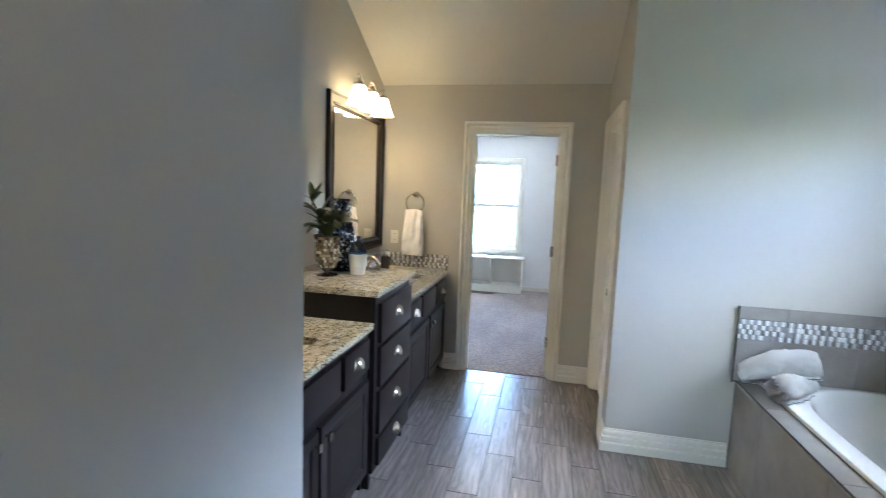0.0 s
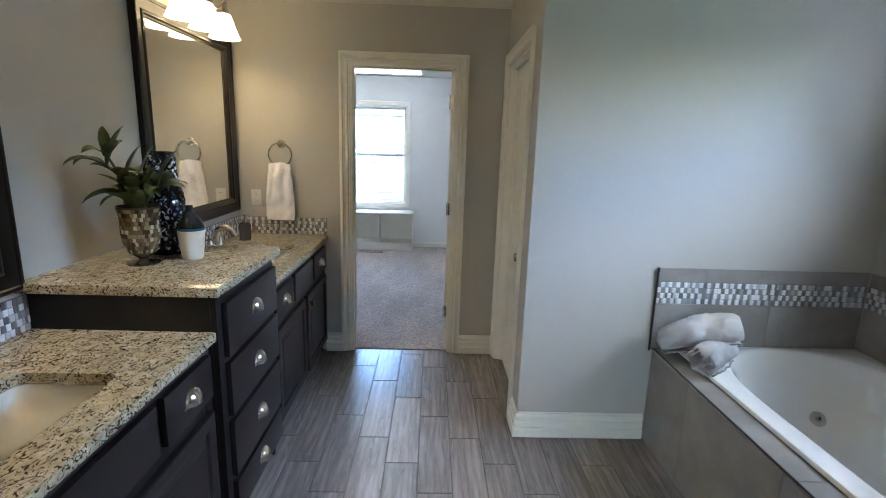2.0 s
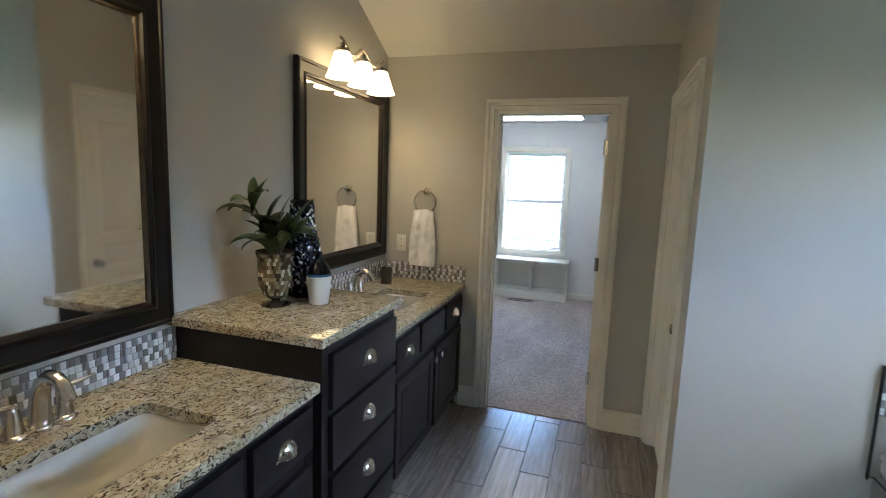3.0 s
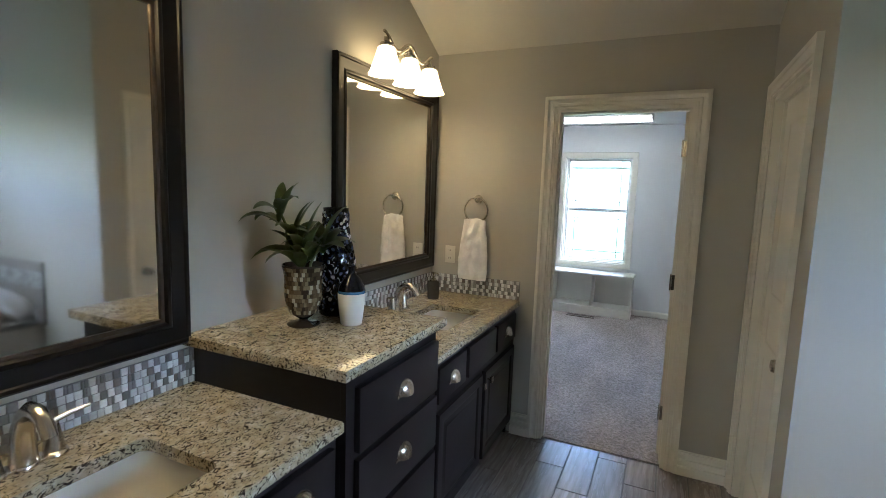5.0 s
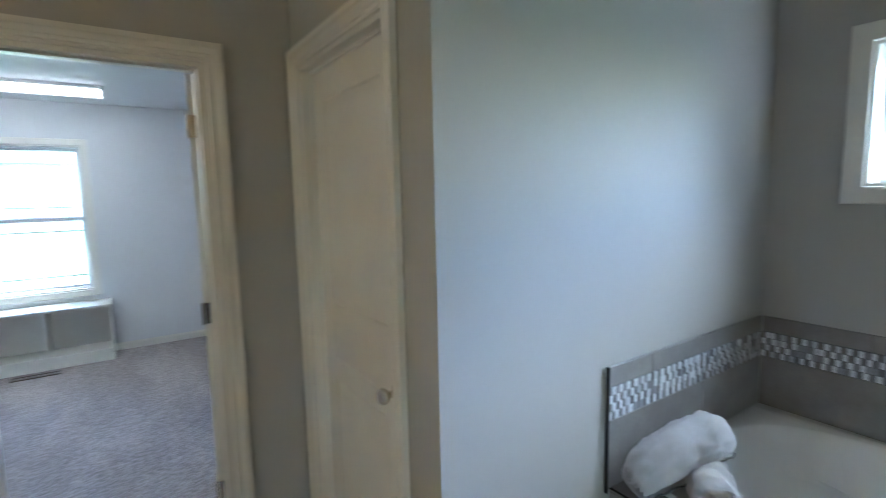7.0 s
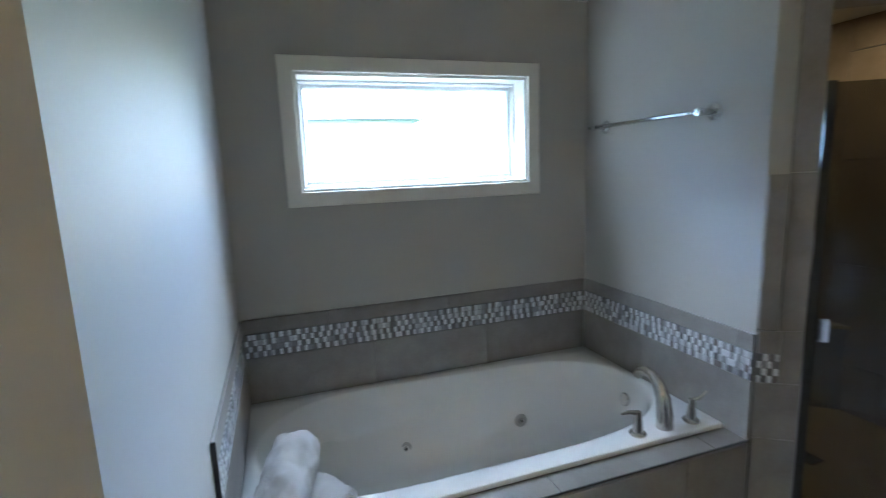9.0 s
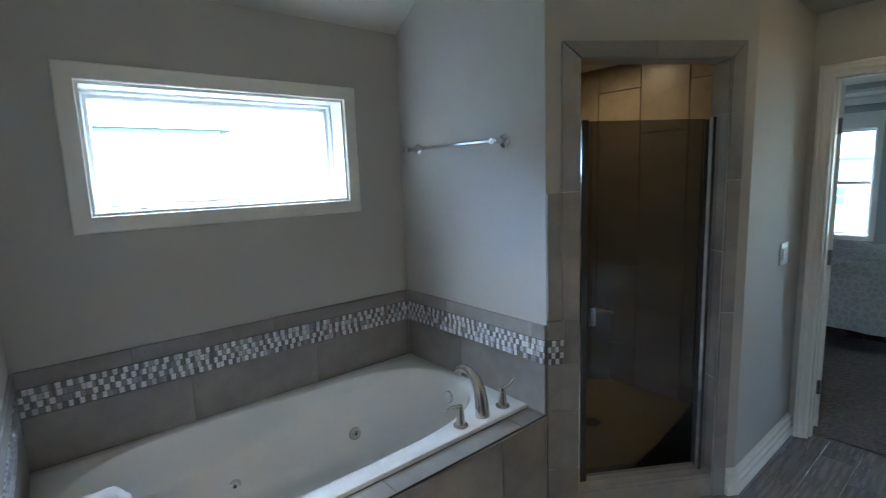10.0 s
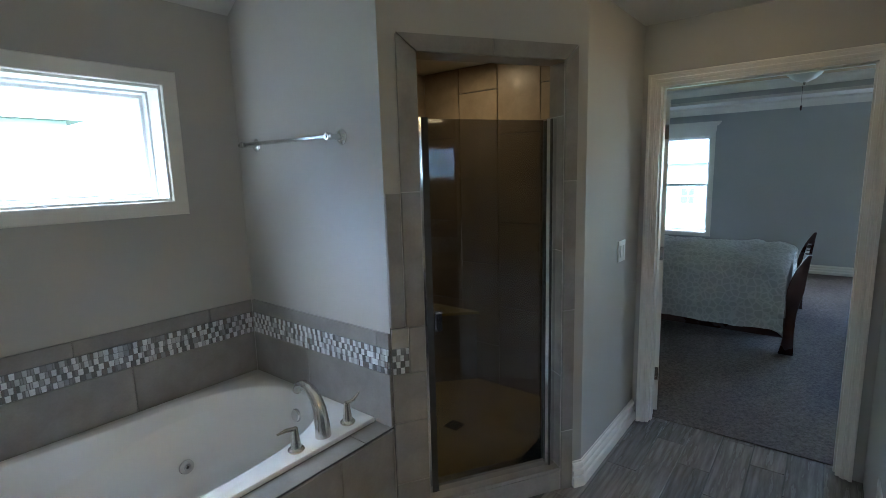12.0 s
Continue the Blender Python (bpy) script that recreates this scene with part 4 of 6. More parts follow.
for k in range(330):
    z = 0.02 + 0.385 * (k + 0.5) / 330
    a = k * 2.399963
    R = 1.22 * float(np.interp(z, [0.006, 0.06, 0.13, 0.19, 0.25, 0.30, 0.35, 0.40], [0.052, 0.056, 0.062, 0.062, 0.054, 0.044, 0.038, 0.038]))
    c, n = Vector((bxx + R * math.cos(a), byy + R * math.sin(a), 1.0475 + z)), Vector((math.cos(a), math.sin(a), 0))
    s, u = Vector((-math.sin(a), math.cos(a), 0)), Vector((0, 0, 1))
    tilt = rng.uniform(-0.8, 0.8)
    s, u = s * math.cos(tilt) + u * math.sin(tilt), u * math.cos(tilt) - s * math.sin(tilt)
    w, h = rng.uniform(0.007, 0.011), rng.uniform(0.010, 0.015)
    n = (n + s * rng.uniform(-0.35, 0.35) + u * rng.uniform(-0.35, 0.35)).normalized()
    ring_ = [bm.verts.new(c + s * w * math.cos(t) + u * h * math.sin(t)) for t in (2 * math.pi * i / 7 for i in range(7))]
    top_ = [bm.verts.new(c + n * 0.006 + s * w * 0.6 * math.cos(t) + u * h * 0.6 * math.sin(t)) for t in (2 * math.pi * i / 7 for i in range(7))]
    bm.faces.new(top_)
    for i in range(7):
        bm.faces.new((ring_[i], ring_[(i + 1) % 7], top_[(i + 1) % 7], top_[i]))
part("pebble_relief", bm, PEBBLE, bottle, "raised blue pebbles, pale ones painted for glints")["kind"] = "stuff"

CREAM = plain("cream_ceramic", (0.72, 0.70, 0.64), 0.3, var=0.05, bump=0.03)
BLUE = plain("blue_band_glaze", (0.04, 0.13, 0.24), 0.15, var=0.2, bump=0.0)
jx, jy = -0.73, 3.02
jug = thing("ceramic_bottle", (jx, jy, 1.0475), "small cream ceramic bottle with a glossy blue neck", "vase")
part("body", lathe(bmesh.new(), [(0, 0), (0.036, 0), (0.039, 0.004), (0.045, 0.05), (0.05, 0.10), (0.0505, 0.118), (0, 0.118)], (jx, jy, 1.0475), seg=28), CREAM, jug, "cream ceramic body", 50)
part("band", lathe(bmesh.new(), [(0, 0.118), (0.0505, 0.118), (0.0505, 0.128), (0, 0.128)], (jx, jy, 1.0475), seg=28), BLUE, jug, "bright blue glaze band", 50)
part("neck", lathe(bmesh.new(), [(0, 0.128), (0.0503, 0.128), (0.046, 0.145), (0.030, 0.172), (0.016, 0.186), (0.012, 0.20), (0.014, 0.216), (0.010, 0.217), (0.008, 0.2), (0, 0.2)], (jx, jy, 1.0475), seg=28), GLAZE, jug, "glossy dark blue shoulder and neck", 50)

sx, sy = -0.985, 4.245
soap = thing("soap_dispenser", (sx, sy, 0.8775), "dark ribbed glass soap dispenser with a nickel pump", "soap dispenser")
part("tumbler", lathe(bmesh.new(), [(0, 0), (0.034, 0), (0.036, 0.01), (0.038, 0.09), (0.036, 0.108), (0.02, 0.116), (0, 0.116)], (sx, sy, 0.8775), seg=24), plain("taupe_smoked_glass", (0.08, 0.07, 0.065), 0.15, var=0.3, bump=0.0), soap, "", 50)
bm = lathe(bmesh.new(), [(0, 0.116), (0.016, 0.116), (0.016, 0.126), (0.005, 0.128), (0.005, 0.155), (0.011, 0.156), (0.011, 0.166), (0, 0.167)], (sx, sy, 0.8775), seg=16)
tube(bm, [(sx, sy, 1.038), (sx + 0.03, sy, 1.038), (sx + 0.038, sy, 1.03)], [0.005, 0.004, 0.003], 8)
part("pump", bm, NICKEL, soap, "nickel pump", 50)


# ---- bathtub in its tiled deck ----
TX, RIMX, DECK, RIM = 1.412, 1.522, 0.522, 0.542
bm = bx(bmesh.new(), TX + 0.012, TX + 0.04, YT + 0.012, YA - 0.012, 0, DECK - 0.012)
bx(bm, TX + 0.04, RIMX + 0.03, YT + 0.012, YA - 0.012, DECK - 0.03, DECK - 0.012)
deck = setting("tub_deck", bm, GROUT, "taupe tiled bathtub surround", "tub deck")

tub = thing("bathtub", (2.03, 2.5, 0.05), "white acrylic whirlpool bathtub set in a tiled deck", "bathtub")


def tub_outline(k, y):
    """Front and back edges of the basin at y, drawn in by k metres; the end under the towels leans back."""
    y0 = 1.605 + 0.9 * k
    y1 = 3.395 - float(np.interp(k, [0, 0.012, 0.022, 0.03, 0.036, 0.062, 0.085, 0.12, 0.2, 0.3], [0, 0.015, 0.04, 0.11, 0.16, 0.27, 0.40, 0.50, 0.6, 0.72]))
    t = max(-1.0, min(1.0, (2 * y - y0 - y1) / (y1 - y0)))
    e = (1 - abs(t) ** (3.4 if t < 0 else 5.0)) ** (0.42 if t < 0 else 0.5)
    front = 1.605 + k
    back = 2.44 - 0.03 * math.exp(-((y - 2.25) / 0.35) ** 2) - 0.6 * k
    c = (front + back) / 2
    return c - (c - front) * e, c + (back - c) * e, y0, y1


bm, rings, N = bmesh.new(), [], 96
for k, z in ((None, RIM - 0.02), (None, RIM - 0.003), (None, RIM), (0.0, RIM), (0.006, RIM - 0.002), (0.012, RIM - 0.008), (0.022, RIM - 0.03), (0.030, (0.44, 0.02)), (0.036, (0.40, 0.006)), (0.062, (0.31, -0.012)), (0.085, 0.20), (0.12, 0.13), (0.2, 0.108), (0.30, 0.105)):
    ring_ = []
    for i in range(N):
        a = 2 * math.pi * i / N
        c, s = math.cos(a), math.sin(a)
        if k is None:
            q = min(1 / max(abs(c), 1e-6), 1 / max(abs(s), 1e-6))
            d = 0.003 if z == RIM else 0.0
            ring_.append(bm.verts.new(((RIMX + 2.488) / 2 + ((2.488 - RIMX) / 2 - d) * c * q, (YT + YA) / 2 + ((YA - YT - 0.024) / 2 - d) * s * q, z)))
        else:
            _, _, y0, y1 = tub_outline(k, 2.5)
            y = (y0 + y1) / 2 + (y1 - y0) / 2 * s
            f, b, _, _ = tub_outline(k, y)
            zz = z
            if isinstance(z, tuple):
                # the armrest along the back: high towards the faucet, dipping to the other end
                f_ = max(0.0, min(1.0, (y - 2.05) / 0.85))
                ledge = max(0.0, min(1.0, (c - 0.25) * 2.2))
                zz = z[0] + (0.455 - 0.15 * f_ * f_ * (3 - 2 * f_) + z[1] - z[0]) * ledge
            ring_.append(bm.verts.new((b if c >= 0 else f, y, zz)))
    rings.append(ring_)
for r, q in zip(rings, rings[1:]):
    for j in range(N):
        bm.faces.new((r[j], r[(j + 1) % N], q[(j + 1) % N], q[j]))
bm.faces.new(rings[-1])
bmesh.ops.remove_doubles(bm, verts=bm.verts, dist=0.0004)
part("shell", bm, ACRYLIC, tub, "", 55)

JET_PLASTIC, HOLE_SHADE = plain("grey_jet_plastic", (0.52, 0.53, 0.53), 0.25, var=0.04, bump=0.0), plain("jet_hole_shade", (0.03, 0.03, 0.03), 0.5, bump=0.0)


def jet(x, y, z, n):
    j = part("jet", lathe(bmesh.new(), [(0, 0.004), (0.016, 0.004), (0.018, 0.007), (0.026, 0.008), (0.034, 0.005), (0.036, -0.006), (0, -0.006)], (x, y, z), n, 22), JET_PLASTIC, tub, "grey-white whirlpool jet", 40)
    part("nozzle", lathe(bmesh.new(), [(0.006, 0.0045), (0.015, 0.0045), (0.013, 0.013), (0.008, 0.015), (0.006, 0.012)], (x, y, z), n, 16), CHROME, j, "chrome nozzle", 40)
    # solid near-black disc paints the shade inside the nozzle
    part("opening", lathe(bmesh.new(), [(0, 0.0042), (0.0075, 0.0042), (0.0075, 0.0105), (0, 0.0105)], (x, y, z), n, 14), HOLE_SHADE, j, "dark disc painted as shade in the nozzle", 40)


jet(2.383, 2.71, 0.205, (-1, 0, 0.12)), jet(2.356, 2.06, 0.235, (-1, 0, 0.12)), jet(2.09, 3.117, 0.315, (-0.1, -1, 0.75))
part("overflow", lathe(bmesh.new(), [(0, 0.014), (0.03, 0.014), (0.035, 0.008), (0.035, 0), (0, 0)], (2.03, 1.634, 0.425), (0, 1, 0.1), 24), CHROME, tub, "round chrome overflow cover", 40)
part("drain", lathe(bmesh.new(), [(0, 0.004), (0.03, 0.004), (0.034, 0), (0, 0)], (2.02, 2.15, 0.1055), seg=22), CHROME, tub, "chrome drain", 40)

tf = thing("tub_faucet", (1.58, 1.81, RIM), "brushed nickel roman tub faucet with two lever handles", "faucet")
fx, fy = 1.583, 1.808
path = [(fx, fy, RIM), (fx + 0.003, fy, RIM + 0.06), (fx + 0.014, fy, RIM + 0.12), (fx + 0.038, fy, RIM + 0.165), (fx + 0.075, fy, RIM + 0.195), (fx + 0.115, fy, RIM + 0.20), (fx + 0.15, fy, RIM + 0.185), (fx + 0.168, fy, RIM + 0.16)]
part("spout", tube(bmesh.new(), path, [0.034, 0.031, 0.028, 0.025, 0.022, 0.021, 0.021, 0.02], 20), NICKEL, tf, "", 60)
for k in (-1, 1):
    hy = fy + 0.135 * k
    h = part("handle", lathe(bmesh.new(), [(0, 0), (0.032, 0), (0.034, 0.006), (0.03, 0.012), (0.022, 0.016), (0.017, 0.05), (0.0125, 0.09), (0.011, 0.098), (0, 0.1)], (fx, hy, RIM), seg=20), NICKEL, tf, "", 50)
    dx, dy = (0.01, 0.075) if k > 0 else (-0.02, -0.06)
    part("lever", tube(bmesh.new(), [(fx, hy, RIM + 0.092), (fx + dx * 0.5, hy + dy * 0.5, RIM + 0.10), (fx + dx, hy + dy, RIM + (0.096 if k > 0 else 0.13))], [0.010, 0.008, 0.004], 10), NICKEL, h, "", 60)


# rolled towels at the end of the deck
HEM = plain("grey_towel_hem", (0.30, 0.30, 0.31), 0.9, var=0.3, fine=200)


def towel_roll(at, aim, length, radius, turns, seed, label, flat=0.86, taper=0.0):
    """A sheet wound round itself, slumped and creased."""
    n = noise
    aim = Vector(aim).normalized()
    side = aim.cross(Vector((0, 0, 1))).normalized()
    up = side.cross(aim)
    bm, steps, along = bmesh.new(), int(40 * turns), 44
    grid = []
    for i in range(steps + 1):
        f = i / steps
        a = 2 * math.pi * turns * (f - 1) + radians(-50)
        r = radius * (0.06 + 0.94 * f)
        row = []
        for j in range(along + 1):
            u = j / along - 0.5
            tuck = 0.012 * (1 - f) * (1 if u > 0 else -1) * abs(2 * u) ** 6
            rr = r * (1 + 0.15 * n.noise((math.cos(a) * 1.5, math.sin(a) * 1.5 + seed, u * 4.5 + 5 * seed)) + 0.09 * n.noise((math.cos(a) * 4, math.sin(a) * 4, u * 11 + seed)) - 0.08 * abs(n.noise((math.cos(a) * 6, math.sin(a) * 6 + seed, u * 17))) + 0.012 * n.noise((math.cos(a) * 15, math.sin(a) * 15, u * 40)) - 0.15 * abs(2 * u) ** 6)
            rr *= 1 - taper * max(0.0, -2 * u) ** 1.5
            row.append(bm.verts.new(Vector(at) - Vector((0, 0, 0.10 * taper * max(0.0, -2 * u) ** 2)) + aim * (length * u + tuck + 0.004 * n.noise((a * 0.4, seed, u * 3))) + side * rr * math.cos(a) * 1.06 + up * rr * math.sin(a) * flat))
        grid.append(row)
    for r, q in zip(grid, grid[1:]):
        for j in range(along):
            bm.faces.new((r[j], r[j + 1], q[j + 1], q[j]))
    hem = bmesh.new()
    edge = [Vector(v.co) for v in grid[-1]]
    tube(hem, edge, 0.003, 6)
    bmesh.ops.solidify(bm, geom=list(bm.faces), thickness=-1.0 * radius / turns)
    ob = thing("rolled_towel", (at[0], at[1], at[2] - radius), label, "towel", "rolled towels")
    part("cloth", bm, TERRY, ob, "", 80)
    part("hem", hem, HEM, ob, "grey stitched hem", 60)


towel_roll((1.588, 3.185, RIM + 0.062), (0.78, 0.62, 0), 0.25, 0.078, 3.9, 1.0, "white terry towel rolled up on the tub deck", 1.0)
towel_roll((1.55, 3.275, RIM + 0.136), (1, -0.32, 0.30), 0.35, 0.094, 3.9, 2.0, "white terry towel rolled up on another towel", 0.98, 0.25)

# towel bar
bar = thing("towel_bar", (2.0, YT, 1.80), "polished chrome towel bar on the wall", "towel bar")
bx0, bx1, bz, by = 1.63, 2.34, 1.80, YT + 0.076
for x in (bx0 + 0.02, bx1 - 0.02):
    p = part("post", lathe(bmesh.new(), [(0, 0), (0.032, 0), (0.033, 0.005), (0.026, 0.011), (0.014, 0.014), (0.011, 0.056), (0.016, 0.066), (0.016, 0.086), (0, 0.09)], (x, YT + 0.001, bz), (0, 1, 0), 22), CHROME, bar, "", 40)
part("rod", tube(bmesh.new(), [(bx0 - 0.005, by, bz), (bx0 - 0.004, by, bz), (bx1 + 0.02, by, bz), (bx1 + 0.024, by, bz)], [0.007, 0.0095, 0.0095, 0.006], 14), CHROME, bar, "", 50)


# ---- shower ----
cell = setting("shower_walls", boxes((1.0, XE - 0.013, -0.012, -0.010, 0, 2.38)), GROUT, "brown tiled shower walls", "wall")
setting("shower_floor", prism(bmesh.new(), [tuple(shower(0.1, -0.13, 0).xy), (2.5, 1.44), (2.5, -0.01), (1.0, -0.01), tuple(shower(SLEN - 0.02, -0.13, 0).xy)], 0.0, 0.03), PAN, "tan mottled shower floor", "floor")
bm = prism(bmesh.new(), [(2.03, 0.0), (2.488, 0.0), (2.488, 0.48)], 0.03, 0.56)
bench = setting("shower_bench", bm, TILE, "corner bench with a taupe tiled front", "bench")
setting("shower_bench_top", prism(bmesh.new(), [(2.005, 0.0), (2.488, 0.0), (2.488, 0.505)], 0.56, 0.58), PAN, "tan top of the corner bench", "bench")
drain = thing("floor_drain", (1.745, 0.68, 0.03), "square metal grate in the shower floor", "drain")
part("frame", sweep(bmesh.new(), [(0, 0), (0, 0.003), (0.008, 0.003), (0.008, 0)], [(1.695, 0.63, 0.0302), (1.695, 0.73, 0.0302), (1.795, 0.73, 0.0302), (1.795, 0.63, 0.0302)], (0, 0, 1), True), NICKEL, drain)
bm = bmesh.new()
for k in range(5):
    bx(bm, 1.703, 1.787, 0.643 + 0.0165 * k, 0.651 + 0.0165 * k, 0.0302, 0.0322), bx(bm, 1.710 + 0.0165 * k, 1.718 + 0.0165 * k, 0.638, 0.722, 0.0302, 0.0318)
part("grate", bm, SLOT, drain, "dark metal grate")

# curb
curb = setting("shower_curb", sprism(bmesh.new(), 0.157, 0.857, -0.128, -0.008, 0, 0.105), TILE, "taupe tiled shower curb", "curb")
setting("shower_curb_cap", sprism(bmesh.new(), 0.158, 0.856, -0.132, 0.004, 0.106, 0.122), TILE, "taupe tile cap of the shower curb", "curb")


def along(bm, s0, s1, d0, d1, z0, z1):
    return sprism(bm, s0, s1, d0, d1, z0, z1)


door = thing("shower_door", shower(0.52, -0.06, 0.122), "framed glass shower door standing closed on the curb", "shower door")
S0, S1, Z0, Z1 = 0.17, 0.845, 0.1225, 1.87
part("hinge_post", along(bmesh.new(), S1 - 0.052, S1, -0.085, -0.04, Z0, Z1), CHROME, door, "satin chrome hinge post")
part("post_channel", along(along(bmesh.new(), S1 - 0.062, S1 - 0.053, -0.072, -0.052, Z0 + 0.03, Z1 - 0.01), S1 - 0.032, S1 - 0.022, -0.0395, -0.036, Z0, Z1), SLOT, door, "dark gasket")
part("strike_post", along(bmesh.new(), S0 + 0.004, S0 + 0.014, -0.08, -0.045, Z0, Z1), CHROME, door, "satin chrome strike post")
part("gasket", along(bmesh.new(), S0 + 0.015, S0 + 0.045, -0.078, -0.046, Z0, Z1), SLOT, door, "black gasket")
part("sill_rail", along(bmesh.new(), S0 + 0.046, S1 - 0.063, -0.085, -0.04, Z0 + 0.004, Z0 + 0.045), CHROME, door, "satin chrome bottom rail")
part("glass", along(bmesh.new(), S0 + 0.046, S1 - 0.063, -0.065, -0.059, Z0 + 0.046, Z1 - 0.005), SHOWER_GLASS, door, "clear glass panel")
h = part("handle", along(along(bmesh.new(), S0 + 0.05, S0 + 0.085, -0.058, -0.045, 0.92, 1.01), S0 + 0.055, S0 + 0.08, -0.0445, -0.03, 0.925, 1.005), CHROME, door, "chrome pull")

# can light in the shower ceiling
can = thing("can_light", (1.9, 0.45, 2.38), "lit round can light in the shower ceiling", "ceiling light")
part("trim_ring", lathe(bmesh.new(), [(0.085, 0.0), (0.085, -0.006), (0.06, -0.008), (0.06, 0.0)], (1.9, 0.45, 2.379), seg=28), VINYL, can)
part("bulb", lathe(bmesh.new(), [(0, -0.004), (0.055, -0.004), (0.058, -0.001), (0, -0.001)], (1.9, 0.45, 2.379), seg=24), glow_mat("warm_can_bulb", (1.0, 0.70, 0.34), CAN), can, "glowing bulb face")

# flush ceiling light over the entry
dome = thing("flush_ceiling_light", (0.32, 0.49, LOW), "lit frosted dome ceiling light with a nickel finial", "ceiling light")
part("pan", lathe(bmesh.new(), [(0, 0), (0.15, 0), (0.15, -0.02), (0.135, -0.028), (0, -0.028)], (0.32, 0.49, LOW - 0.001), seg=32), NICKEL, dome, "", 40)
part("shade", lathe(bmesh.new(), [(0.14, -0.029), (0.135, -0.05), (0.105, -0.075), (0.05, -0.092), (0.008, -0.096), (0, -0.096)], (0.32, 0.49, LOW), seg=32), glow_mat("lit_dome_glass", (1.0, 0.70, 0.34), DOME), dome, "lit frosted glass dome", 60)
part("finial", lathe(bmesh.new(), [(0, -0.096), (0.012, -0.096), (0.014, -0.102), (0.006, -0.107), (0.009, -0.116), (0, -0.124)], (0.32, 0.49, LOW), seg=16), NICKEL, dome, "nickel finial", 50)

# switch and wall register
sw = thing("light_switch", (0.885, 0.17, 1.16), "white double rocker light switch on the wall", "light switch")
part("cover_plate", bx(bmesh.new(), 0.877, 0.884, 0.135, 0.25, 1.105, 1.225, 0.003), VINYL, sw)
for y in (0.155, 0.195):
    part("rocker", bx(bmesh.new(), 0.8715, 0.8768, y, y + 0.033, 1.132, 1.198, 0.002), VINYL, sw)
vent = thing("wall_register", (-0.28, 0.62, 0.22), "white metal wall register above the baseboard", "vent")
part("frame", sweep(bmesh.new(), [(0, 0), (0, 0.006), (0.02, 0.008), (0.025, 0.002), (0.025, 0)], [(-0.279, 0.50, 0.17), (-0.279, 0.50, 0.37), (-0.279, 0.84, 0.37), (-0.279, 0.84, 0.17)], (1, 0, 0), True), VINYL, vent)
# dark sheet painted as the shade of the duct behind the slats
part("duct_shade", box(-0.2785, -0.277, 0.52, 0.82, 0.19, 0.35), SLOT, vent)
for k in range(18):
    part("slat", bx(bmesh.new(), -0.2768, -0.272, 0.531 + 0.0158 * k, 0.539 + 0.0158 * k, 0.196, 0.344), VINYL, vent)


# ---- door leaves ----
def door_leaf(name, width, height, label, knob_side, panels, arched=True):
    """A moulded panel door lying in local x from 0 to width, its faces at y = -0.0175 and 0.0175."""
    ob = tagged(new(name), label, "door", "", "structure")
    bm = box(0, width, -0.0135, 0.0135, 0.012, height, 0.0)
    loop = [(0, -0.0135, 0.012), (0, -0.0135, height), (width, -0.0135, height), (width, -0.0135, 0.012)]
    st = 0.11
    for y, nrm in ((-0.0135, (0, -1, 0)), (0.0135, (0, 1, 0))):
        zs = [0.012] + [z for p in panels for z in p] + [height]
        sgn = -1 if y < 0 else 1
        ya, yb = sorted((y, y + sgn * 0.004))
        bx(bm, 0, st, ya, yb, 0.012, height), bx(bm, width - st, width, ya, yb, 0.012, height)
        for z0, z1 in zip(zs[0::2], zs[1::2]):
            bx(bm, st, width - st, ya, yb, z0, z1)
        for z0, z1 in panels:
            m = [(st, y, z0), (st, y, z1), (width - st, y, z1), (width - st, y, z0)]
            if sgn > 0:
                m = [(width - st, y, z0), (width - st, y, z1), (st, y, z1), (st, y, z0)]
            sweep(bm, [(0.0, 0.0), (0.0, 0.004), (0.010, -0.001), (0.010, 0.0)], m, nrm, True)
            sweep(bm, [(0.022, 0.0), (0.045, 0.004), (0.05, 0.004), (0.05, 0.0)], m, nrm, True)
            bx(bm, st + 0.049, width - st - 0.049, ya, yb, z0 + 0.049, z1 - 0.049)
    o = new("leaf", mesh_of("leaf", bm, TRIM, 30))
    o.parent = ob
    kx = width - 0.065 if knob_side > 0 else 0.065
    for s in (-1, 1):
        k = new("knob", mesh_of("knob", lathe(bmesh.new(), [(0, 0), (0.031, 0), (0.031, 0.004), (0.012, 0.010), (0.010, 0.03), (0.022, 0.038), (0.027, 0.05), (0.022, 0.062), (0, 0.066)], (kx, s * 0.0177, 0.91), (0, s, 0), 20), NICKEL, 50))
        k.parent = ob
        k["label"] = "brushed nickel knob"
    return ob


PANELS = ((0.20, 0.80), (0.875, 1.035), (1.11, 1.90))
leaf_c = door_leaf("door_1", 0.695, 2.02, "closed white moulded panel door", -1, PANELS)
leaf_c.matrix_world = Matrix.Translation((XC + 0.067, 3.695, 0.006)) @ Matrix.Rotation(radians(90), 4, "Z")
leaf_f = door_leaf("door_2", 0.69, 2.02, "white moulded panel door standing wide open", 1, PANELS)
leaf_f.matrix_world = Matrix.Translation((0.368, 4.634, 0.006)) @ Matrix.Rotation(radians(77), 4, "Z")
leaf_b = door_leaf("door_3", 0.88, 2.06, "white moulded panel door standing wide open", 1, PANELS)
leaf_b.matrix_world = Matrix.Translation((0.786, -0.285, 0.008)) @ Matrix.Rotation(radians(-62), 4, "Z")


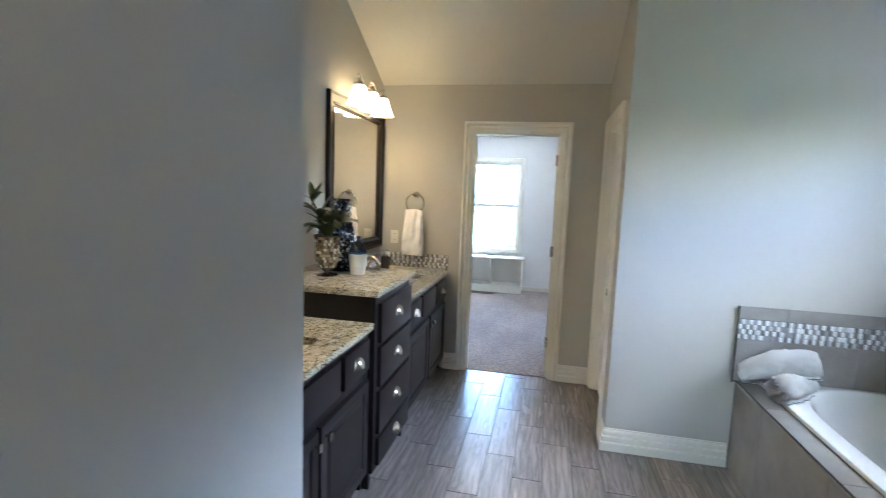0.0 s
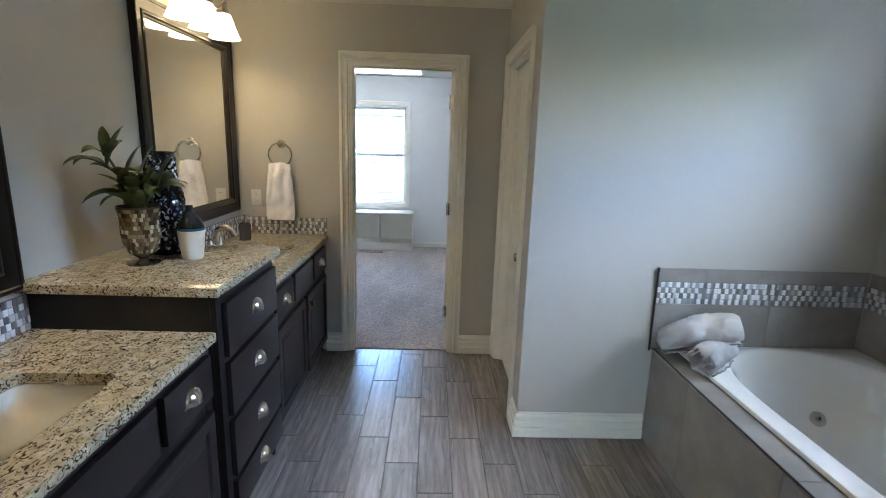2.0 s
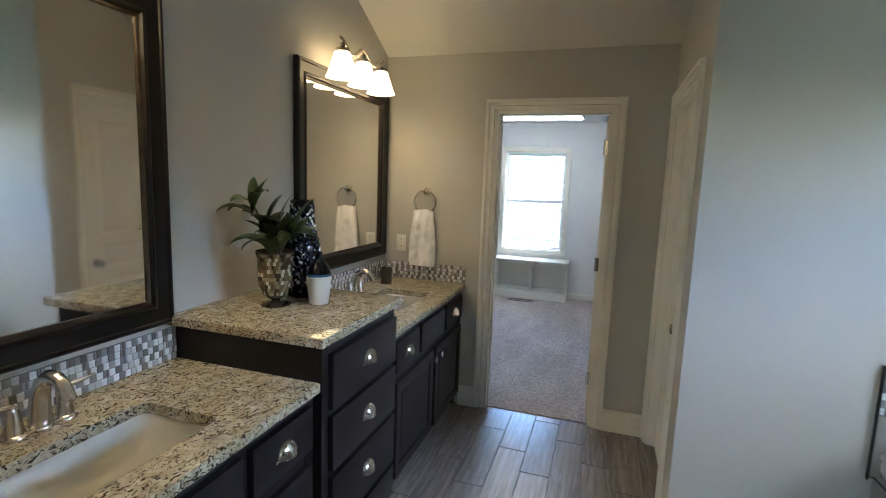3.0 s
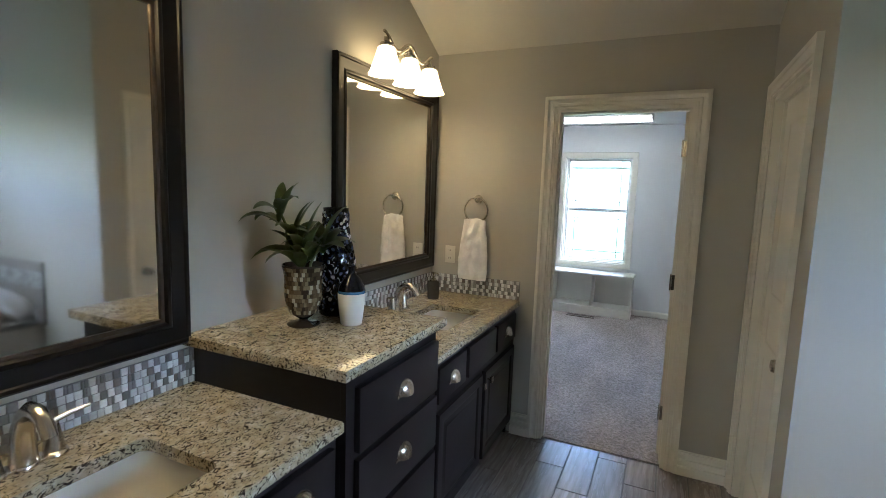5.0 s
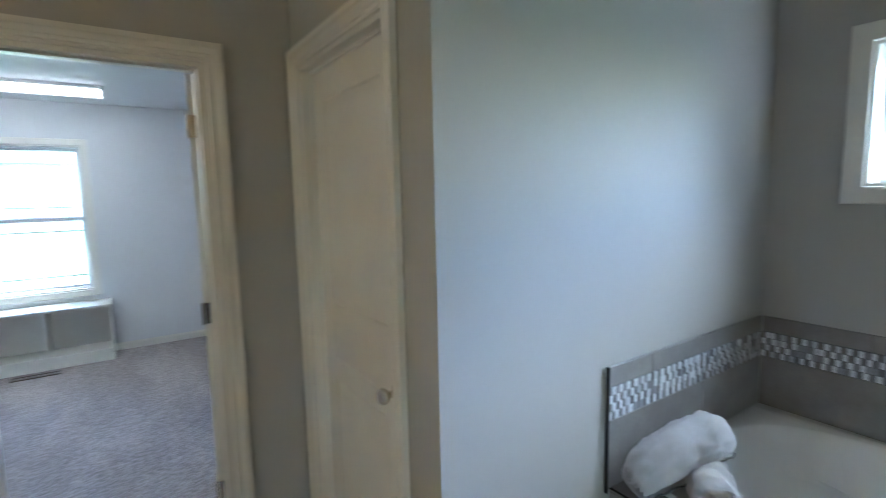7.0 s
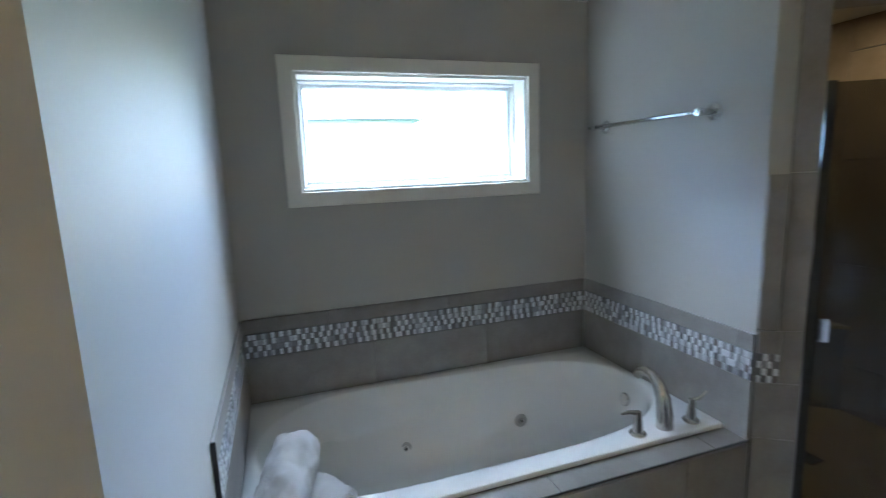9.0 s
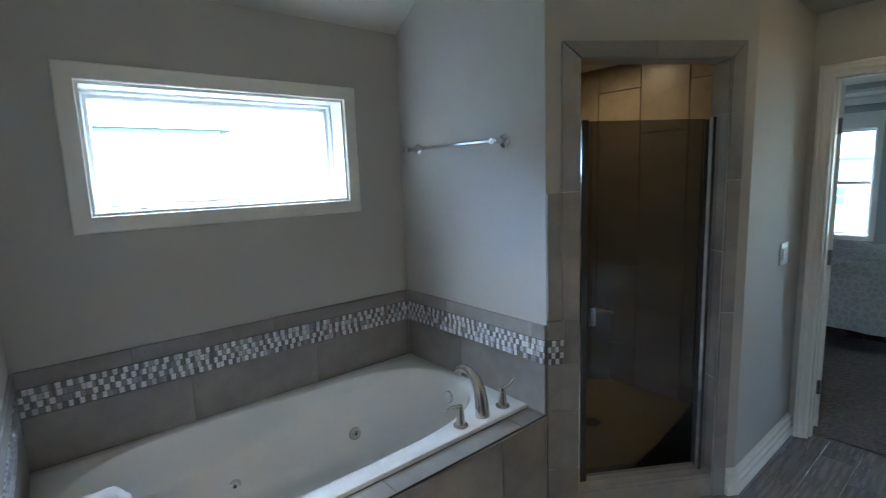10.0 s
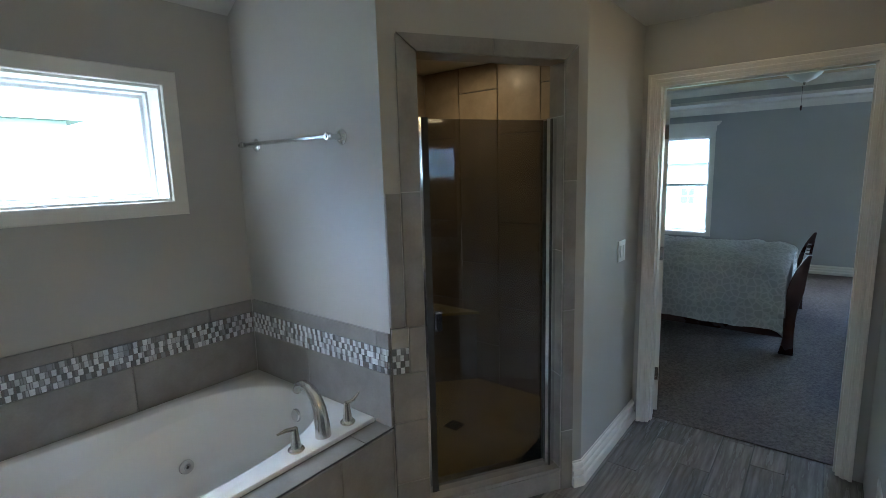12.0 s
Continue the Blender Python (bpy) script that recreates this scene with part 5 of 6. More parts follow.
def hinge(leaf_, z, side):
    """A butt hinge let into the hinge edge of a leaf, its knuckle at one face."""
    bm = bx(bmesh.new(), -0.0022, -0.0002, -0.0145, 0.0145, z - 0.044, z + 0.044)
    tube(bm, [(-0.004, side * 0.021, z - 0.046), (-0.004, side * 0.021, z + 0.046)], 0.0055, 10)
    for zz in (-0.026, 0.026):
        lathe(bm, [(0, 0), (0.004, 0), (0.003, 0.0012), (0, 0.0014)], (-0.0022, 0.0, z + zz), (-1, 0, 0), 10)
    o = new("hinge", mesh_of("hinge", bm, NICKEL, 40))
    o.parent = leaf_
    o["label"] = "nickel hinge"


for z in (0.27, 1.06, 1.82):
    hinge(leaf_f, z, 1)
for z in (0.27, 1.08, 1.84):
    hinge(leaf_b, z, 1)


# ---- things in the carpeted room ----
bench_ = thing("window_bench", (-0.535, 8.12, 0.006), "white painted low bench shelf under the window", "shelf")
B0, B1, BYF, BYB = -1.04, -0.03, 7.98, FY - 0.002
part("top", bx(bmesh.new(), B0 - 0.015, B1 + 0.015, BYF - 0.02, BYB, 0.53, 0.555, 0.004), TRIM, bench_)
for x in (B0, -0.535, B1 - 0.02):
    part("upright", bx(bmesh.new(), x, x + 0.02, BYF, BYB, 0.1205, 0.5295), TRIM, bench_)
part("bottom", bx(bmesh.new(), B0, B1, BYF, BYB, 0.10, 0.12), TRIM, bench_)
part("plinth", bx(bmesh.new(), B0, B1, BYF + 0.004, BYB, 0.0065, 0.0995), TRIM, bench_)
part("back", bx(bmesh.new(), B0 + 0.021, B1 - 0.021, BYB - 0.012, BYB - 0.001, 0.1205, 0.5295), TRIM, bench_)
TUBE = glow_mat("lit_fluorescent_lens", (1.0, 0.97, 0.91), FLUO)
for y in (7.42, 6.15):
    lamp = thing("fluorescent_light", (-0.54, y, 2.45), "lit white wraparound fluorescent ceiling light", "ceiling light", "fluorescent lights")
    part("pan", bx(bmesh.new(), -1.15, 0.08, y - 0.10, y + 0.10, 2.42, 2.4495, 0.004), VINYL, lamp)
    bm = bmesh.new()
    sweep(bm, [(-0.092, -0.001), (0.092, -0.001), (0.085, -0.03), (0.06, -0.045), (-0.06, -0.045), (-0.085, -0.03)], [(-1.13, y, 2.42), (0.06, y, 2.42)], (0, 0, 1))
    part("lens", bm, TUBE, lamp, "glowing white lens")
    for x in (-1.148, 0.061):
        part("end_cap", bx(bmesh.new(), x, x + 0.017, y - 0.098, y + 0.098, 2.374, 2.4195, 0.003), VINYL, lamp)
reg = thing("floor_register", (-0.6, 7.86, 0.006), "brown metal floor register in the carpet", "vent")
REG = plain("brown_register_metal", (0.12, 0.09, 0.07), 0.4, 0.6)
part("frame", sweep(bmesh.new(), [(0, 0), (0, 0.006), (0.014, 0.006), (0.016, 0)], [(-0.78, 7.81, 0.0065), (-0.78, 7.91, 0.0065), (-0.44, 7.91, 0.0065), (-0.44, 7.81, 0.0065)], (0, 0, 1), True), REG, reg)
for k in range(14):
    part("slat", bx(bmesh.new(), -0.757 + 0.0222 * k, -0.747 + 0.0222 * k, 7.826, 7.894, 0.0065, 0.011), REG, reg)
# blinds' cords and muntin bars in the study window
w2 = [o for o in scene.objects if o.name == "window_2"][0]
bm = bmesh.new()
for z0, z1 in ((0.05, 0.67), (0.72, 1.34)):
    for x in (-0.375 + 0.09, 0.375 - 0.09):
        bx(bm, x - 0.006, x + 0.006, 0.106, 0.116, z0, z1)
    for z in (z0 + 0.09, z1 - 0.09):
        bx(bm, -0.375, 0.375, 0.109, 0.115, z - 0.006, z + 0.006)
o = new("muntin_bars", mesh_of("muntin_bars", bm, VINYL))
o.parent = w2

# ---- things in the bedroom ----
CHERRY = plain("dark_cherry_wood", (0.045, 0.016, 0.012), 0.28, var=0.3, scale=5, fine=50, bump=0.05)


def comforter_mat():
    """Pale grey cotton with a woven lattice of rounded lines."""
    m, t, b = nodes_of("patterned_comforter")
    v = coords(t)
    vor = add(t, "TexVoronoi", Scale=19.0)
    vor.feature = "DISTANCE_TO_EDGE"
    t.links.new(v, vor.inputs["Vector"])
    col = ramp(t, vor.outputs["Distance"], [(0.07, (0.88, 0.87, 0.85)), (0.13, (0.74, 0.735, 0.72))])
    col = mix(t, "MULTIPLY", 0.2, col, ramp(t, noise_of(t, v, 200, 2), [(0.3, (0.7, 0.7, 0.7)), (0.7, (1, 1, 1))]))
    t.links.new(col, b.inputs["Base Color"])
    b.inputs["Roughness"].default_value = 0.9
    bump_of(t, b, noise_of(t, v, 9, 4), 0.5, 0.02)
    return m


EX0, EX1, EY0, EY1, ETOP = 0.22, 2.30, -3.62, -2.02, 0.78
bed = thing("sleigh_bed", (1.2, -2.8, 0.008), "dark cherry wooden sleigh bed with curved posts", "bed")


def sleigh_panel(x, lean, height, name):
    bm = bmesh.new()
    prof = []
    for i in range(15):
        f = i / 14
        prof.append((x + lean * (0.10 * f ** 3.6 - 0.012 * (1 - f) ** 8), 0.012 + height * f))
    for y in (EY1 + 0.02, EY0 - 0.08):
        post = bmesh.new()
        fr = []
        for k, (px, pz) in enumerate(prof):
            f = k / 14
            w = float(np.interp(f, [0, 0.08, 0.2, 0.42, 0.66, 0.85, 1], [0.056, 0.046, 0.037, 0.038, 0.062, 0.042, 0.013]))
            fr.append([post.verts.new((px - w, y, pz)), post.verts.new((px + w, y, pz)), post.verts.new((px + w, y + 0.06, pz)), post.verts.new((px - w, y + 0.06, pz))])
        for r, q in zip(fr, fr[1:]):
            for j in range(4):
                post.faces.new((r[j], r[(j + 1) % 4], q[(j + 1) % 4], q[j]))
        post.faces.new(fr[0]), post.faces.new(fr[-1])
        bmesh.ops.bevel(post, geom=[e for e in post.edges], offset=0.006, segments=1, affect="EDGES")
        part("bedpost", post, CHERRY, bed, "", 50)
    rows = [[bm.verts.new((px - 0.015, y, pz)) for y in (EY0 - 0.02, EY1 + 0.02)] + [bm.verts.new((px + 0.015, y, pz)) for y in (EY1 + 0.02, EY0 - 0.02)] for px, pz in prof[4:13]]
    for r, q in zip(rows, rows[1:]):
        for j in range(4):
            bm.faces.new((r[j], r[(j + 1) % 4], q[(j + 1) % 4], q[j]))
    bm.faces.new(rows[0]), bm.faces.new(rows[-1])
    part(name, bm, CHERRY, bed, "", 50)


sleigh_panel(EX0 - 0.072, -1, 0.875, "footboard")
sleigh_panel(EX1 + 0.08, 1, 1.25, "headboard")
for y in (EY1 - 0.01, EY0 - 0.02):
    part("side_rail", bx(bmesh.new(), EX0 - 0.06, EX1 + 0.06, y, y + 0.03, 0.14, 0.32, 0.006), CHERRY, bed)
part("mattress", bx(bmesh.new(), EX0, EX1, EY0 + 0.02, EY1 - 0.02, 0.33, 0.70, 0.05), plain("white_ticking", (0.7, 0.7, 0.68), 0.9), bed, "white mattress")
bm, rows, U, V = bmesh.new(), [], 110, 120
girth = (EY1 - EY0) + 2 * 0.56
for i in range(U + 1):
    x = EX0 - 0.03 + (EX1 - EX0 + 0.03) * i / U
    row = []
    for j in range(V + 1):
        s = -girth / 2 + girth * j / V
        half = (EY1 - EY0) / 2 + 0.03
        r = 0.09
        if abs(s) < half - r:
            y, z = s, ETOP
        elif abs(s) < half + r * 0.57:
            a = (abs(s) - half + r) / r
            y, z = math.copysign(half - r + r * math.sin(min(a, math.pi / 2)), s), ETOP - r + r * math.cos(min(a, math.pi / 2))
        else:
            y, z = math.copysign(half + 0.02 * math.sin(x * 9 + s), s), ETOP - r - (abs(s) - half - r * 0.57)
        q = noise.fractal((x * 3, s * 3, 0.3), 0.8, 2.1, 4)
        puff = 0.02 * q + 0.02 * noise.noise((x * 6, s * 5, 4)) - 0.055 * abs(noise.noise((x * 5 + 0.6 * q, s * 13, 9))) ** 1.0 - 0.02 * abs(noise.noise((x * 17, s * 19, 2)))
        top = abs(s) < half
        edge = max(0.0, 1 - (x - EX0 + 0.03) / 0.10)
        z2 = z + (puff if top else 0.3 * puff) - 0.05 * edge ** 2
        row.append(bm.verts.new((x + (0 if top else 0.01 * q), (EY0 + EY1) / 2 + y + (0 if top else math.copysign(0.036 + 0.7 * max(puff, -0.02), s)), max(z2, 0.06))))
    rows.append(row)
for r, q in zip(rows, rows[1:]):
    for j in range(V):
        bm.faces.new((r[j], r[j + 1], q[j + 1], q[j]))
bmesh.ops.solidify(bm, geom=list(bm.faces), thickness=-0.02)
solid("comforter", bm, comforter_mat(), "rumpled pale grey patterned comforter spread over the bed", "bedding", smooth=80)

# tray ceiling with two crown mouldings
TR = 0.56
bm = bmesh.new()
for row in ((BX0, BX1, BY, BY + TR), (BX0, BX1, -0.3 - TR, -0.245), (BX0, BX0 + TR, BY + TR, -0.3 - TR), (BX1 - TR, BX1, BY + TR, -0.3 - TR)):
    bx(bm, *row, 2.56, 2.60)
setting("ceiling_bedroom", bm, CEIL, "white border of the tray ceiling", "ceiling")
setting("ceiling_tray", boxes((BX0 + TR - 0.1, BX1 - TR + 0.1, BY + TR - 0.1, -0.2 - TR, 2.79, 2.85)), plain("tan_tray_paint", (0.42, 0.33, 0.22), 0.8, var=0.03), "tan painted raised tray ceiling", "ceiling")
riser = bmesh.new()
sweep(riser, [(0, 0), (-0.03, 0), (-0.03, 0.189), (0, 0.189)], [(BX0 + TR, BY + TR, 2.601), (BX1 - TR, BY + TR, 2.601), (BX1 - TR, -0.3 - TR, 2.601), (BX0 + TR, -0.3 - TR, 2.601)][::-1], (0, 0, 1), True)
setting("wall_tray", riser, BLUE_WALL, "blue-grey riser of the tray ceiling", "wall")
CROWN = [(0, 0), (0.012, 0), (0.02, 0.018), (0.05, 0.06), (0.085, 0.09), (0.09, 0.115), (0, 0.115)]
sweep_pts = [(BX0, BY), (BX1, BY), (BX1, -0.253), (BX0, -0.253)][::-1]
setting("trim_crown", sweep(bmesh.new(), CROWN, [(x, y, 2.444) for x, y in sweep_pts], (0, 0, 1), True), TRIM, "white crown moulding", "trim")
ins = [(BX0 + TR, BY + TR), (BX1 - TR, BY + TR), (BX1 - TR, -0.3 - TR), (BX0 + TR, -0.3 - TR)][::-1]
setting("trim_tray", sweep(bmesh.new(), CROWN, [(x, y, 2.674) for x, y in ins], (0, 0, 1), True), TRIM, "white crown moulding in the tray", "trim")
baseboard((BX0, -0.3), (BX0, BY), (BX1, BY))

fan = thing("ceiling_fan", (0.24, -3.1, 2.79), "ceiling fan light with a frosted bowl and pull chains", "ceiling fan")
FXX, FYY = 0.24, -3.1
part("rod", tube(bmesh.new(), [(FXX, FYY, 2.665), (FXX, FYY, 2.788)], 0.014, 12), NICKEL, fan)
part("motor", lathe(bmesh.new(), [(0, 0), (0.06, 0), (0.11, 0.03), (0.115, 0.09), (0.07, 0.13), (0, 0.135)], (FXX, FYY, 2.548), seg=28), NICKEL, fan, "", 40)
for k in range(5):
    m = Matrix.Translation((FXX, FYY, 2.585)) @ Matrix.Rotation(2 * math.pi * k / 5 + 0.3, 4, "Z") @ Matrix.Rotation(radians(10), 4, "X")
    bm = bx(bmesh.new(), 0.16, 0.62, -0.06, 0.06, -0.004, 0.004, 0.003)
    bx(bm, 0.10, 0.17, -0.018, 0.018, -0.006, 0.0)
    bm.transform(m)
    part("blade", bm, CHERRY, fan, "dark wooden blade")
part("bowl", lathe(bmesh.new(), [(0.168, 0.0), (0.176, 0.004), (0.172, -0.006), (0.145, -0.05), (0.09, -0.10), (0.03, -0.128), (0, -0.13)], (FXX, FYY, 2.546), seg=28), plain("frosted_bowl_glass", (0.7, 0.7, 0.68), 0.4), fan, "frosted glass bowl", 50)
part("finial", lathe(bmesh.new(), [(0, 0), (0.012, 0), (0.008, -0.02), (0, -0.026)], (FXX, FYY, 2.4155), seg=14), NICKEL, fan)
part("pull_chain", tube(bmesh.new(), [(FXX + 0.01, FYY, 2.395), (FXX + 0.01, FYY, 2.20), (FXX + 0.01, FYY, 2.197), (FXX + 0.01, FYY, 2.155), (FXX + 0.01, FYY, 2.15)], [0.0015, 0.0015, 0.008, 0.008, 0.002], 8), CHERRY, fan)

# ---- neighbouring houses ----
SIDING = plain("blue_grey_lap_siding", (0.33, 0.33, 0.33), 0.7, var=0.04, scale=2)
CREAM_SIDING = plain("beige_lap_siding", (0.27, 0.27, 0.26), 0.7, var=0.04, scale=2)
SHINGLE = plain("weathered_shingles", (0.16, 0.15, 0.15), 0.95, var=0.25, scale=3, fine=12, bump=0.4, depth=0.01)
DARKGLASS = plain("dark_window_glass", (0.10, 0.105, 0.11), 0.35, bump=0.0, spec=0.2)


def house(at, turn, w, d, h, roof_h, siding, label, windows, eave=0.45):
    """Lapped walls, gabled roof with eaves, framed windows on the front (local -y)."""
    ob = tagged(new("house"), label, "house", "neighbouring houses")
    ob.matrix_world = Matrix.Translation(at) @ Matrix.Rotation(radians(turn), 4, "Z")

    def sub(nm, bm, mt, par=ob, lab=""):
        o = new(nm, mesh_of(nm, bm, mt, 30))
        o.parent = par
        if lab:
            o["label"] = lab
        return o
    sub("wall", bx(bmesh.new(), -w / 2, w / 2, 0, d, 0, h), siding)
    bm, n = bmesh.new(), int(h / 0.2)
    for k in range(n):
        sweep(bm, [(0, 0), (0.02, 0), (0.005, 0.2), (0, 0.2)], [(-w / 2, 0, 0.2 * k), (w / 2, 0, 0.2 * k)], (0, 0, 1))
    sub("lap_siding", bm, siding)["kind"] = "stuff"
    for x in (-w / 2, w / 2 - 0.12):
        sub("corner_board", bx(bmesh.new(), x, x + 0.12, -0.04, -0.021, 0, h), VINYL)
    bm = bmesh.new()
    e = eave
    a = [bm.verts.new(p) for p in ((-w / 2 - e, -e, h), (w / 2 + e, -e, h), (w / 2 + e, d + e, h), (-w / 2 - e, d + e, h), (-w / 2 - e, d / 2, h + roof_h), (w / 2 + e, d / 2, h + roof_h))]
    for f in ((0, 1, 5, 4), (2, 3, 4, 5), (0, 4, 3), (1, 2, 5), (3, 2, 1, 0)):
        bm.faces.new([a[i] for i in f])
    sub("roof", bm, SHINGLE)
    sub("fascia", bx(bmesh.new(), -w / 2 - e, w / 2 + e, -e - 0.03, -e - 0.002, h - 0.16, h + 0.03), VINYL)
    sub("soffit", bx(bmesh.new(), -w / 2 - e, w / 2 + e, -e, -0.041, h - 0.03, h - 0.004), VINYL)
    for x, z, ww, hh in windows:
        wi = sub("window", bx(bmesh.new(), x - ww / 2, x + ww / 2, -0.03, -0.022, z, z + hh), DARKGLASS)
        fr = [(x - ww / 2, -0.03, z), (x - ww / 2, -0.03, z + hh), (x + ww / 2, -0.03, z + hh), (x + ww / 2, -0.03, z)]
        bm = sweep(bmesh.new(), [(0.02, 0), (0.02, 0.03), (-0.08, 0.03), (-0.08, 0)], fr, (0, -1, 0), True)
        bx(bm, x - 0.02, x + 0.02, -0.055, -0.031, z, z + hh), bx(bm, x - ww / 2, x + ww / 2, -0.05, -0.031, z + hh / 2 - 0.02, z + hh / 2 + 0.02)
        sub("frame", bm, VINYL, wi)
    return ob


house((26.0, 11.0, -1.6), 90, 13.0, 9, 6.15, 2.6, SIDING, "blue-grey sided house next door", ((-2.0, 0.9, 1.4, 1.3),))
house((24.0, 0.9, -1.6), 90, 5.4, 6.0, 5.05, 0.3, SIDING, "low blue-grey wing of the house next door", ())
house((9.0, -33.0, -1.1), 180, 14.0, 9, 3.1, 1.6, CREAM_SIDING, "beige single-storey house across the lawn", ((1.6, 0.25, 0.85, 1.05), (-3.4, 0.4, 1.6, 1.2)))
house((9.5, -54.0, -1.1), 180, 9.0, 8, 5.2, 1.6, SIDING, "blue-grey house behind the beige house", ((-1.0, 3.4, 1.0, 1.2),))
house((-4.6, 55.0, -1.1), 0, 16.0, 9, 5.8, 2.4, CREAM_SIDING, "pale sided house across the street", ((-0.95, 2.1, 0.75, 1.25), (0.85, 2.1, 0.75, 1.25), (2.9, 0.2, 1.4, 1.3)))

FOLIAGE = plain("tree_foliage", (0.06, 0.11, 0.03), 0.8, var=0.4, scale=2, fine=20)
BARK = plain("tree_bark", (0.10, 0.08, 0.06), 0.9, var=0.3, fine=25, bump=0.5)
tree = thing("tree", (13.2, -46.0, -1.2), "leafy green tree beyond the beige house", "tree")
tree_base = Vector((13.2, -46.0, -1.2))
part("trunk", tube(bmesh.new(), [tree_base, tree_base + Vector((0.1, 0, 3)), tree_base + Vector((-0.1, 0.2, 6.5))], [0.35, 0.25, 0.1], 10), BARK, tree)
rng = random.Random(3)
for k in range(6):
    a = 2 * math.pi * k / 6
    part("limb", tube(bmesh.new(), [tree_base + Vector((0, 0, 3 + 0.4 * k)), tree_base + Vector((1.4 * math.cos(a), 1.4 * math.sin(a), 4.4 + 0.4 * k)), tree_base + Vector((2.3 * math.cos(a), 2.3 * math.sin(a), 5.6 + 0.4 * k))], [0.12, 0.08, 0.03], 8), BARK, tree)
bm = bmesh.new()
for k in range(2600):
    d = Vector((rng.gauss(0, 1), rng.gauss(0, 1), rng.gauss(0, 1))).normalized()
    r = rng.uniform(0.5, 1) ** 0.5 * (2.9 + 0.7 * noise.noise(d * 2.2))
    c = tree_base + Vector((0, 0, 6.2)) + Vector((d.x * r, d.y * r, d.z * r * 0.95))
    s, u = Vector((rng.gauss(0, 1), rng.gauss(0, 1), rng.gauss(0, 1))).normalized() * 0.16, Vector((rng.gauss(0, 1), rng.gauss(0, 1), rng.gauss(0, 1))).normalized() * 0.16
    q = [bm.verts.new(c + v) for v in (-s, u * 0.6, s, -u * 0.6)]
    bm.faces.new(q)
part("crown", bm, FOLIAGE, tree, "", None)["kind"] = "stuff"


# ---- pieces of floors and walls ----
SHARED = {}


def slab(bm, w, h, d, inset, taper=0.0, m=None):
    """A thin slab with eased edges, centred on its back: local x its width, y its height, z outwards."""
    lo = [Vector((x * (1 + math.copysign(taper, y)), y, 0)) for x, y in ((-w / 2, -h / 2), (w / 2, -h / 2), (w / 2, h / 2), (-w / 2, h / 2))]
    md = [v + Vector((0, 0, d - inset)) for v in lo]
    hi = [Vector((v.x - math.copysign(inset, v.x), v.y - math.copysign(inset, v.y), d)) for v in lo]
    lo, md, hi = [[bm.verts.new(m @ v if m else v) for v in ring_] for ring_ in (lo, md, hi)]
    bm.faces.new(hi), bm.faces.new(lo[::-1])
    for a, b in ((lo, md), (md, hi)):
        for i in range(4):
            bm.faces.new((a[i], a[(i + 1) % 4], b[(i + 1) % 4], b[i]))
    return bm


def chip_mesh(name, w, h, d, inset, material, taper=0.0):
    key = (name, round(w, 4), round(h, 4), round(d, 4), taper, material.name)
    if key not in SHARED:
        SHARED[key] = mesh_of(name, slab(bmesh.new(), w, h, d, inset, taper), material)
    return SHARED[key]


def frame_at(o, u, v):
    """A pose at o with local x along u, y along v, z along their cross product."""
    u, v = Vector(u).normalized(), Vector(v).normalized()
    n = u.cross(v)
    return Matrix(((u.x, v.x, n.x, o[0]), (u.y, v.y, n.y, o[1]), (u.z, v.z, n.z, o[2]), (0, 0, 0, 1)))


def tile(parent, m, x0, x1, y0, y1, d=0.012, joint=0.003, material=TILE, name="tile"):
    w, h = x1 - x0 - joint, y1 - y0 - joint
    if w > 0.01 and h > 0.01:
        piece(name, chip_mesh(name, w, h, d, 0.0012, material), parent, m @ Matrix.Translation(((x0 + x1) / 2, (y0 + y1) / 2, 0)))


def mosaic(label, m, length, height, rows, chip, fine=0.75):
    """A band of chips over a grout bed: pale chips, a little tapered, by turns with grey ones, some of them split in two."""
    ob = setting("mosaic_band", bx(bmesh.new(), 0, length, 0, height, 0, 0.006), PALE_GROUT, label, "mosaic tile")
    ob.matrix_world = m
    rh = height / rows
    rng = random.Random(len(label) + int(length * 100))
    spots = []
    for r in range(rows):
        x = 0.001 - chip * (1.0 if r % 2 else 0.0) - chip * rng.uniform(0, 0.3)
        k = 0
        while x < length - 0.005:
            grey = k % 2 == 1
            if rng.random() < 0.07:
                k += 1
            wide = chip * rng.choice((0.92, 1.0, 1.08))
            n = 2 if grey and rng.random() < fine else 1
            cut = rng.uniform(0.36, 0.64)
            for step in ((wide,) if n == 1 else (wide * cut, wide * (1 - cut))):
                a, b = max(x, 0.001), min(x + step, length - 0.001)
                if b - a > 0.005:
                    spots.append((a, b, r, grey))
                x += step
            k += 1
    spots.sort()
    rest = {False: bmesh.new(), True: bmesh.new()}
    for k, (a, b, r, thin) in enumerate(spots):
        w = round((b - a) / 0.002) * 0.002 - 0.0027
        pose_ = Matrix.Translation(((a + b) / 2, rh * (r + 0.5), 0.006)) @ Matrix.Rotation(rng.uniform(-0.03, 0.03), 4, "Y") @ Matrix.Rotation(rng.uniform(-0.03, 0.03), 4, "X")
        taper = rng.choice((-0.05, 0.0, 0.05)) if thin else rng.choice((-0.09, 0.0, 0.06, 0.09))
        if k < 290:
            piece("chip", chip_mesh("chip", w, rh - 0.0024, 0.0035, 0.0006, SLIVER if thin else MOSAIC, taper), ob, pose_)
        else:
            slab(rest[thin], w, rh - 0.0024, 0.0035, 0.0006, taper, pose_)
    for thin, bm in rest.items():
        if len(bm.verts):
            o = new("chips", mesh_of("chips", bm, SLIVER_REST if thin else MOSAIC_REST))
            o.parent = ob
            o["kind"] = "stuff"
        else:
            bm.free()
    return ob


